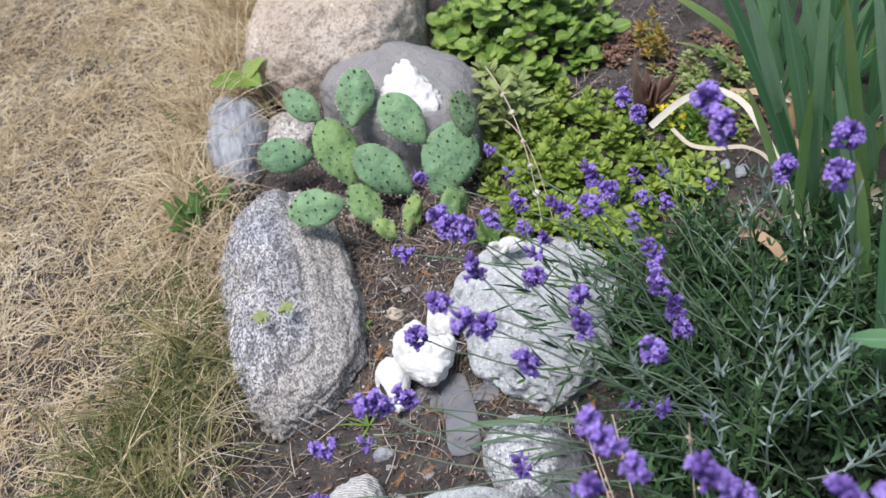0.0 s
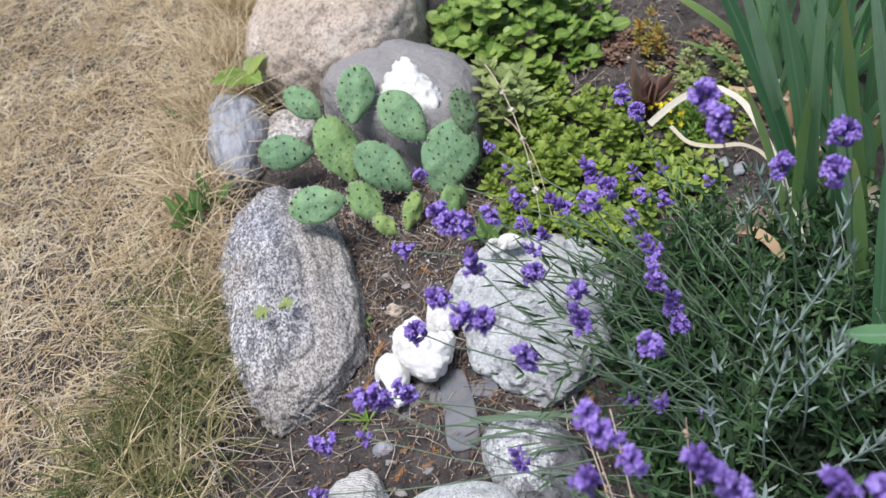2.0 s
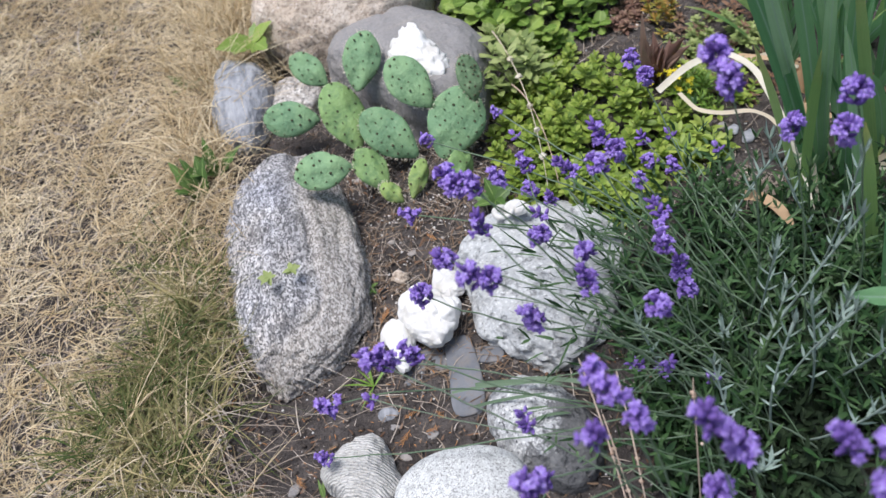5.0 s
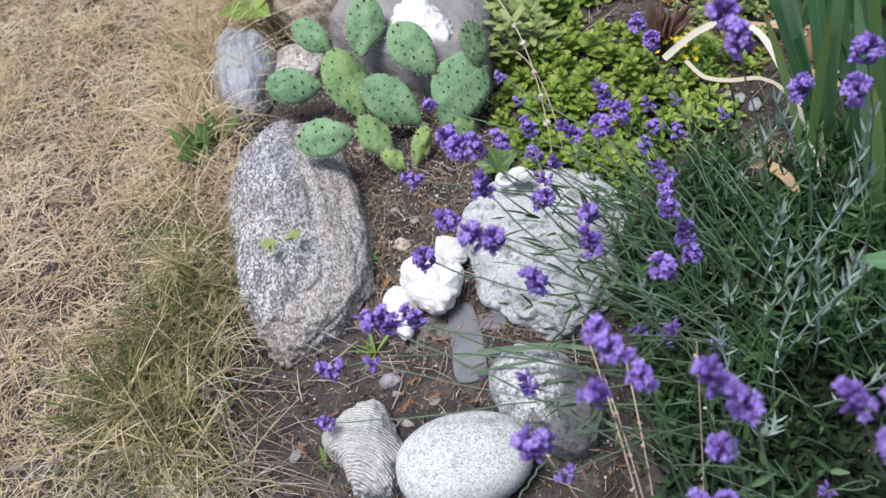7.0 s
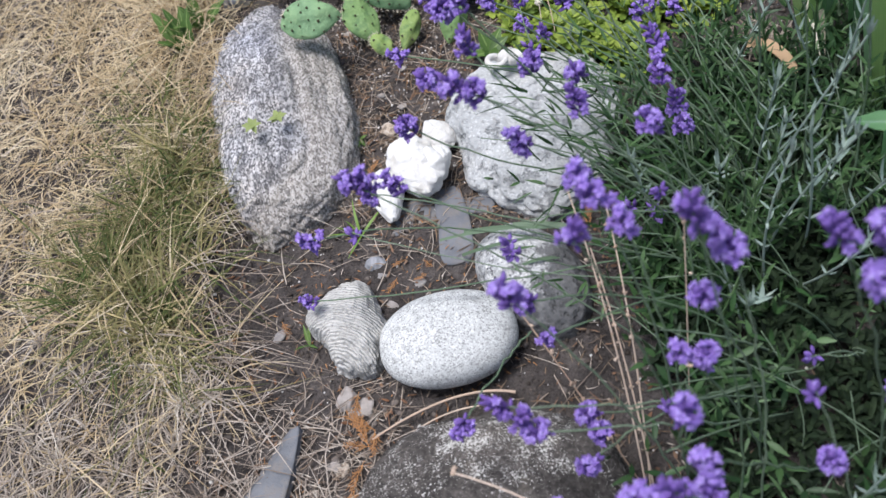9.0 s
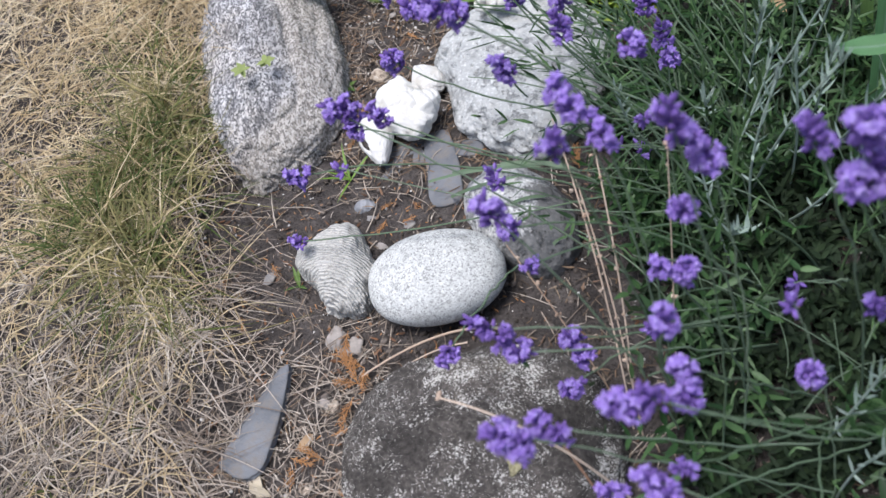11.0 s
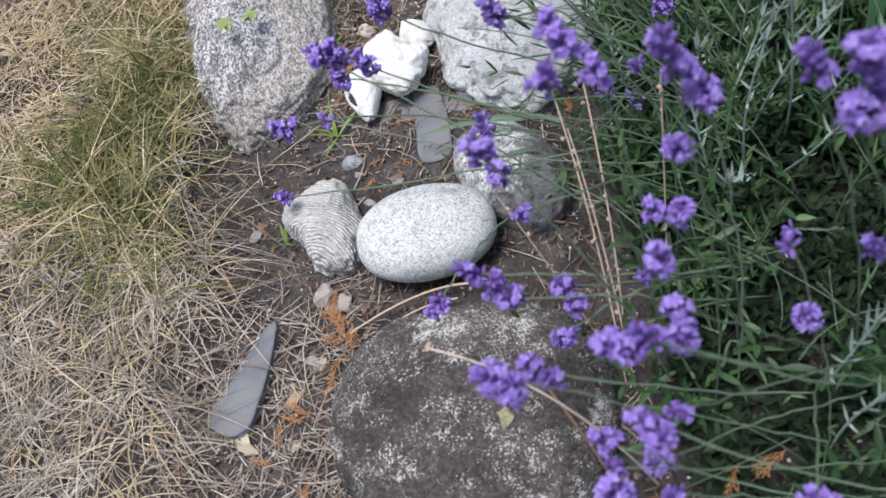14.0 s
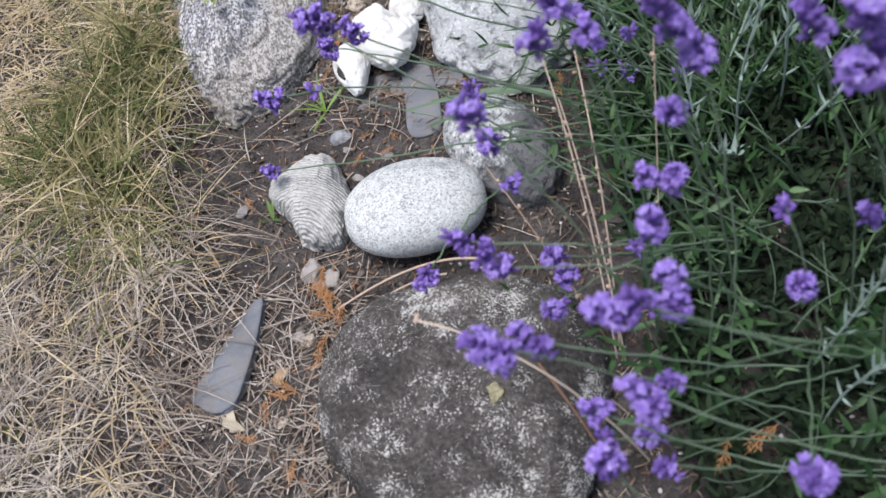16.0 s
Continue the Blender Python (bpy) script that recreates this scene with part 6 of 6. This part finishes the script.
dry_stalk("tan dead stalk with a pale fuzzy tip", ((0.21, -0.40, 0.0), (0.14, -0.36, 0.19), (0.047, -0.312, 0.17)), 0.0013, 3)

dry_stalk("bent brown dead stem lying on the dark boulder", ((0.132, -0.322, 0.066), (0.150, -0.365, 0.090), (0.172, -0.405, 0.045)), 0.0017, 0, "brown_stem")

dry_stalk("dry brown stem lying round the dark boulder", ((0.098, -0.183, 0.012), (0.040, -0.165, 0.020), (-0.052, -0.205, 0.006)), 0.0016, 0)
dry_stalk("thin tan dry stem lying on the soil", ((0.060, -0.190, 0.010), (0.0, -0.190, 0.016), (-0.060, -0.240, 0.005)), 0.0010, 0)


def dead_fan():
    """A flattened tuft of dead stems beside the iris."""
    n = 130
    q = rng.normal(1.2, 0.9, n)
    up = rng.uniform(0.05, 0.5, n)
    way = np.stack([np.cos(q) * np.cos(up), np.sin(q) * np.cos(up), np.sin(up)], -1)
    side = unit(np.stack([-np.sin(q), np.cos(q), 0 * q], -1))
    base = np.stack([0.462 + rng.normal(0, 0.014, n), 0.205 + rng.normal(0, 0.014, n), 0.008 + 0 * q], -1)
    bend = np.stack([rng.normal(0, 0.2, n), rng.normal(0, 0.2, n), -np.sin(up)], -1)
    tagged(part("dead_tuft", ribbons("dead_tuft", base, way, side, rng.uniform(0.02, 0.05, n), 0.0012, bend, 4), M["grey_straw"], kind="stuff"), "flattened tuft of dead tan stems beside the iris", "grass")


dead_fan()

# ---- weeds ----
def weed(label, at, leaves, length, width, rise, teeth=0.08, start=0.0, fan=360.0, skin="weed_leaf"):
    ob = thing("weed", at, label, "weed", "weeds at the bed's edge")
    mesh = leaf_mesh("leaf", length, width, OVATE, 8, -0.35, 0.12, teeth)
    for k in range(leaves):
        leaf = part("leaf", mesh, M[skin], ob)
        s = float(rng.uniform(0.75, 1.15))
        turn = start + fan * (k + 0.5) / leaves + float(rng.normal(0, 14))
        leaf.matrix_basis = pose(0, 0, 0.004, 0, 0, turn) @ pose(0, 0, 0, rise + float(rng.normal(0, 10)), float(rng.normal(0, 15)), 0) @ Matrix.Diagonal((s, s, s, 1))


weed("broad-leaved green weed between the boulders", (-0.188, 0.668, 0.062), 6, 0.050, 0.030, 38, 0.06, 60, 300, "bright_leaf")
weed("small green weed in the dry grass", (-0.31, 0.66, 0.01), 4, 0.036, 0.016, 30)
weed("lobed green weed at the lawn's edge", (-0.272, 0.400, 0.012), 6, 0.060, 0.022, 70, 0.14, -60, 220)
weed("lobed green weed beside the blue stone", (-0.252, 0.440, 0.012), 5, 0.056, 0.020, 72, 0.14, -60, 200)
weed("tiny weed behind the cactus", (-0.052, 0.675, 0.03), 4, 0.026, 0.014, 40)
weed("small weed beside the gneiss boulder", (-0.25, 0.17, 0.012), 5, 0.018, 0.010, 25)
weed("small weed beside the gneiss boulder", (-0.262, 0.25, 0.012), 5, 0.020, 0.011, 25)
weed("tiny trailing clover leaves on the gneiss boulder", (-0.155, 0.178, 0.077), 6, 0.012, 0.007, 20, 0.15, skin="dull_leaf")
weed("tiny trailing clover leaves on the gneiss boulder", (-0.125, 0.184, 0.077), 6, 0.012, 0.007, 20, 0.15, skin="dull_leaf")
weed("dark moss-like weed beside the shells", (-0.045, 0.19, 0.0), 7, 0.014, 0.006, 30)
weed("leafy stonecrop sprig below the cactus", (0.135, 0.285, 0.01), 7, 0.030, 0.016, 35, 0.10)
weed("weed under the pale boulder's rim", (0.30, 0.235, 0.01), 7, 0.026, 0.015, 35, 0.05)
weed("thin green grass shoots beside the shells", (-0.050, 0.045, 0.0), 6, 0.040, 0.0032, 35, 0.0, -70, 220, "clump_leaf")
weed("shoot beside the ridged stone", (-0.115, -0.085, 0.0), 4, 0.022, 0.005, 45)

# ---- litter on the bed ----
def bed_places(n, x_range=(-0.27, 0.5), y_range=(-0.55, 0.75)):
    x, y = rng.uniform(*x_range, n), rng.uniform(*y_range, n)
    ok = x > bed_edge(y) - 0.01
    return x[ok], y[ok]


def needles(name, label, count, length, width, material, x_range=(-0.27, 0.5), y_range=(-0.55, 0.75)):
    x, y = bed_places(count, x_range, y_range)
    n = len(x)
    q, up = rng.uniform(0, 6.28, n), np.abs(rng.normal(0.04, 0.10, n))
    way = np.stack([np.cos(q) * np.cos(up), np.sin(q) * np.cos(up), np.sin(up)], -1)
    side = unit(np.stack([-np.sin(q), np.cos(q), rng.normal(0, 0.3, n)], -1))
    base = np.stack([x, y, ground_height(x, y) + rng.uniform(0.001, 0.006, n)], -1)
    bend = np.stack([rng.normal(0, 0.2, n), rng.normal(0, 0.2, n), -np.sin(up)], -1)
    tagged(part(name, ribbons(name, base, way, side, rng.uniform(*length, n), rng.uniform(*width, n), bend, 3), material, kind="stuff"), label, "litter")


needles("needle_litter", "brown needles and broken stems on the soil", 3200, (0.005, 0.020), (0.0007, 0.0016), M["litter"])
needles("chaff", "pale chaff and short broken straw on the soil", 3200, (0.003, 0.012), (0.0006, 0.0013), M["grey_straw"])
needles("twig_litter", "pale dry grass stems lying on the soil", 380, (0.03, 0.09), (0.0008, 0.0014), M["grey_straw"])
needles("bed_litter", "tan and brown fibres between the boulders", 900, (0.008, 0.03), (0.0007, 0.0015), M["litter"], (-0.07, 0.15), (0.03, 0.43))
needles("straw_litter", "pale dry stems between the boulders", 350, (0.012, 0.045), (0.0006, 0.0013), M["grey_straw"], (-0.07, 0.15), (0.03, 0.43))
needles("straw_litter", "tangled straw and fibres lying on the soil", 850, (0.015, 0.06), (0.0006, 0.0013), M["grey_straw"], (-0.26, -0.02), (-0.52, -0.14))
needles("pale_litter", "pale bits of straw on the soil round the shard", 420, (0.008, 0.030), (0.0006, 0.0013), M["bleached"], (-0.22, -0.02), (-0.48, -0.17))
needles("cedar_litter", "orange scraps of dry cedar on the soil", 600, (0.003, 0.008), (0.0006, 0.0014), M["cedar"], (-0.25, 0.15), (-0.45, 0.4))


def scraps():
    """Curled scraps of dead leaves, thickest between the stones."""
    x, y = bed_places(1100, (-0.26, 0.30), (-0.55, 0.45))
    n = len(x)
    q, up = rng.uniform(0, 6.28, n), rng.normal(0.1, 0.2, n)
    way = np.stack([np.cos(q) * np.cos(up), np.sin(q) * np.cos(up), np.sin(up)], -1)
    side = unit(np.stack([-np.sin(q), np.cos(q), rng.normal(0, 0.5, n)], -1))
    base = np.stack([x, y, ground_height(x, y) + rng.uniform(0.001, 0.004, n)], -1)
    bend = np.stack([rng.normal(0, 0.3, n), rng.normal(0, 0.3, n), rng.uniform(-0.1, 0.5, n)], -1)
    mesh = ribbons("leaf_scraps", base, way, side, rng.uniform(0.003, 0.012, n), rng.uniform(0.0012, 0.0042, n), bend, 3, SPEAR, 0.25)
    tagged(part("leaf_scraps", mesh, M["scrap"], kind="stuff"), "brown curled scraps of dead leaves on the soil", "litter")


scraps()


def fallen_straw():
    """Long dry stems that lean out of the lawn over the bed's edge."""
    n = 150
    y = rng.uniform(-0.34, 0.40, n)
    x = bed_edge(y) + rng.uniform(-0.05, 0.02, n)
    q = rng.normal(-0.35, 0.55, n)
    up = rng.uniform(0.10, 0.45, n)
    way = np.stack([np.cos(q) * np.cos(up), np.sin(q) * np.cos(up), np.sin(up)], -1)
    side = unit(np.stack([-np.sin(q), np.cos(q), 0 * q], -1))
    base = np.stack([x, y, ground_height(x, y) + 0.008], -1)
    bend = np.stack([rng.normal(0, 0.15, n), rng.normal(-0.1, 0.15, n), -np.sin(up) * 0.95], -1)
    mesh = ribbons("fallen_straw", base, way, side, rng.uniform(0.06, 0.16, n), rng.uniform(0.0007, 0.0013, n), bend, 6)
    tagged(part("fallen_straw", mesh, M["grey_straw"], kind="stuff"), "long dry stems leaning over the bed's edge", "grass")


fallen_straw()


def lumps(name, label, count, size, material, x_range, y_range, category="soil"):
    """Crumbs of many sizes in one mesh."""
    x, y = bed_places(count, x_range, y_range)
    bm = bmesh.new()
    bmesh.ops.create_icosphere(bm, subdivisions=1, radius=1.0)
    one = np.array([v.co for v in bm.verts])
    tri = np.array([[v.index for v in f.verts] for f in bm.faces])
    bm.free()
    n, k = len(x), len(one)
    r = size[0] + (size[1] - size[0]) * rng.random(n) ** 3
    shape = one[None] * (1 + rng.normal(0, 0.22, (n, k, 1))) * np.stack([rng.uniform(0.7, 1.3, n), rng.uniform(0.7, 1.3, n), rng.uniform(0.5, 0.9, n)], -1)[:, None]
    verts = shape * r[:, None, None] + np.stack([x, y, ground_height(x, y) + r * 0.2], -1)[:, None]
    faces = (tri[None] + (np.arange(n) * k)[:, None, None]).reshape(-1, 3)
    tagged(part(name, np_mesh(name, verts.reshape(-1, 3), faces), material, smooth=False, kind="stuff"), label, category)


lumps("soil_crumbs", "dark crumbs and clods of soil", 13000, (0.0006, 0.0045), M["clods"], (-0.3, 0.55), (-0.6, 0.8))
lumps("white_grit", "white grit scattered on the soil", 800, (0.0007, 0.0022), M["chips"], (-0.08, 0.14), (0.12, 0.42), "grit")
lumps("white_grit", "pale grit scattered on the soil", 1500, (0.0008, 0.0023), M["chips"], (-0.25, 0.5), (-0.5, 0.7), "grit")

pebble_kinds = (("blue-grey flat pebble on the soil", "blue"), ("pale angular pebble on the soil", "pebble"), ("small brownish pebble in the litter", "sandstone"), ("small dark grey pebble on the soil", "slate"))
for x, y, size, kind in (
    (-0.036, 0.006, 0.0125, 0), (-0.030, -0.012, 0.008, 3), (-0.057, -0.167, 0.010, 1), (-0.078, -0.155, 0.013, 1), (-0.068, -0.172, 0.007, 1), (-0.093, -0.226, 0.0075, 1),
    (-0.086, -0.231, 0.008, 2), (-0.020, -0.052, 0.007, 1), (-0.150, -0.066, 0.008, 3), (0.012, -0.030, 0.008, 3), (0.002, -0.022, 0.005, 1), (0.466, 0.333, 0.010, 0),
    (0.483, 0.316, 0.012, 0), (0.455, 0.345, 0.007, 3), (0.014, 0.235, 0.006, 1), (-0.005, 0.20, 0.012, 2), (-0.012, 0.26, 0.005, 1), (-0.115, -0.31, 0.007, 2), (0.103, 0.05, 0.005, 1),
    (0.43, 0.30, 0.007, 2), (-0.05, 0.385, 0.006, 1), (0.02, 0.30, 0.005, 1),
):
    label, skin = pebble_kinds[kind]
    rock("pebble", label, M[skin], (x, y, 0.001), (size, size * 0.72, size * 0.42), float(rng.uniform(0, 180)), group="pebbles", category="pebble", seed=40 + x * 50, sub=3, square=(2.5, 2.4), rough=((5, 0.28), (16, 0.12)))


def cedar_mesh(seed):
    """A flat dry cedar frond: a midrib with side sprays that fork again."""
    r = np.random.default_rng(seed)
    base, way, length = [(0, 0, 0.002)], [(0, 1, 0)], [0.040]
    for k in range(8):
        s = 0.12 + 0.8 * k / 8
        for h in (-1, 1):
            q = h * (0.5 + r.normal(0, 0.12))
            d = np.array((math.sin(q), math.cos(q), r.normal(0.06, 0.08)))
            p = np.array((0, 0.034 * s, 0.002))
            l = 0.013 * (1.05 - s * 0.75) * r.uniform(0.4, 1.3)
            base.append(p), way.append(d), length.append(l)
            for m in (0.4, 0.75):
                q2 = q + r.choice((-1, 1)) * 0.4
                base.append(p + d * l * m), way.append(np.array((math.sin(q2), math.cos(q2), r.normal(0.06, 0.1)))), length.append(l * 0.42)
    way = unit(np.array(way, float))
    side = unit(np.cross(way, (0, 0, 1)))
    bend = np.stack([r.normal(0, 0.1, len(way)), r.normal(0, 0.1, len(way)), r.uniform(-0.1, 0.35, len(way))], -1)
    return ribbons("cedar_sprig", np.array(base), way, side, np.array(length), 0.0008, bend, 2, GRASS, 0.2)


sprigs = [cedar_mesh(k) for k in range(4)]
for x, y, s in (
    (-0.056, -0.212, 1.2), (-0.049, -0.195, 1.1), (-0.061, -0.226, 1.1), (-0.056, -0.212, 0.9), (-0.049, -0.195, 0.9), (-0.064, -0.150, 0.9), (0.0, 0.002, 0.6), (-0.012, -0.020, 0.7), (0.004, -0.028, 0.6), (-0.128, -0.278, 0.9), (-0.095, -0.285, 0.9),
    (-0.13, -0.312, 0.8), (-0.088, -0.262, 0.7), (-0.20, -0.05, 0.7), (-0.146, -0.05, 0.7), (-0.11, -0.038, 0.6), (-0.035, 0.13, 0.8), (-0.04, 0.105, 0.7), (-0.16, -0.315, 0.8), (-0.185, -0.11, 0.7),
    (0.03, -0.015, 0.5), (-0.10, -0.345, 0.9), (-0.075, -0.33, 0.8), (0.27, -0.41, 1.0), (0.31, -0.405, 1.2), (0.21, 0.0, 0.9), (-0.22, -0.30, 0.8), (0.05, 0.245, 0.6), (-0.30, 0.20, 0.7), (-0.15, -0.40, 0.9), (-0.20, -0.42, 0.8),
):
    ob = part("cedar_sprig", sprigs[int(rng.integers(4))], M["cedar"])
    on_bush = x > 0.25
    ob.matrix_basis = pose(x, y, 0.004 if not on_bush else 0.06, float(rng.normal(8, 8)), float(rng.normal(0, 10)), float(rng.uniform(0, 360))) @ Matrix.Diagonal((s, s, s, 1))
    tagged(ob, "rust-orange dry cedar sprig on the soil" if not on_bush else "rust-orange dry cedar sprig caught in the lavender", "cedar sprig", "cedar sprigs")
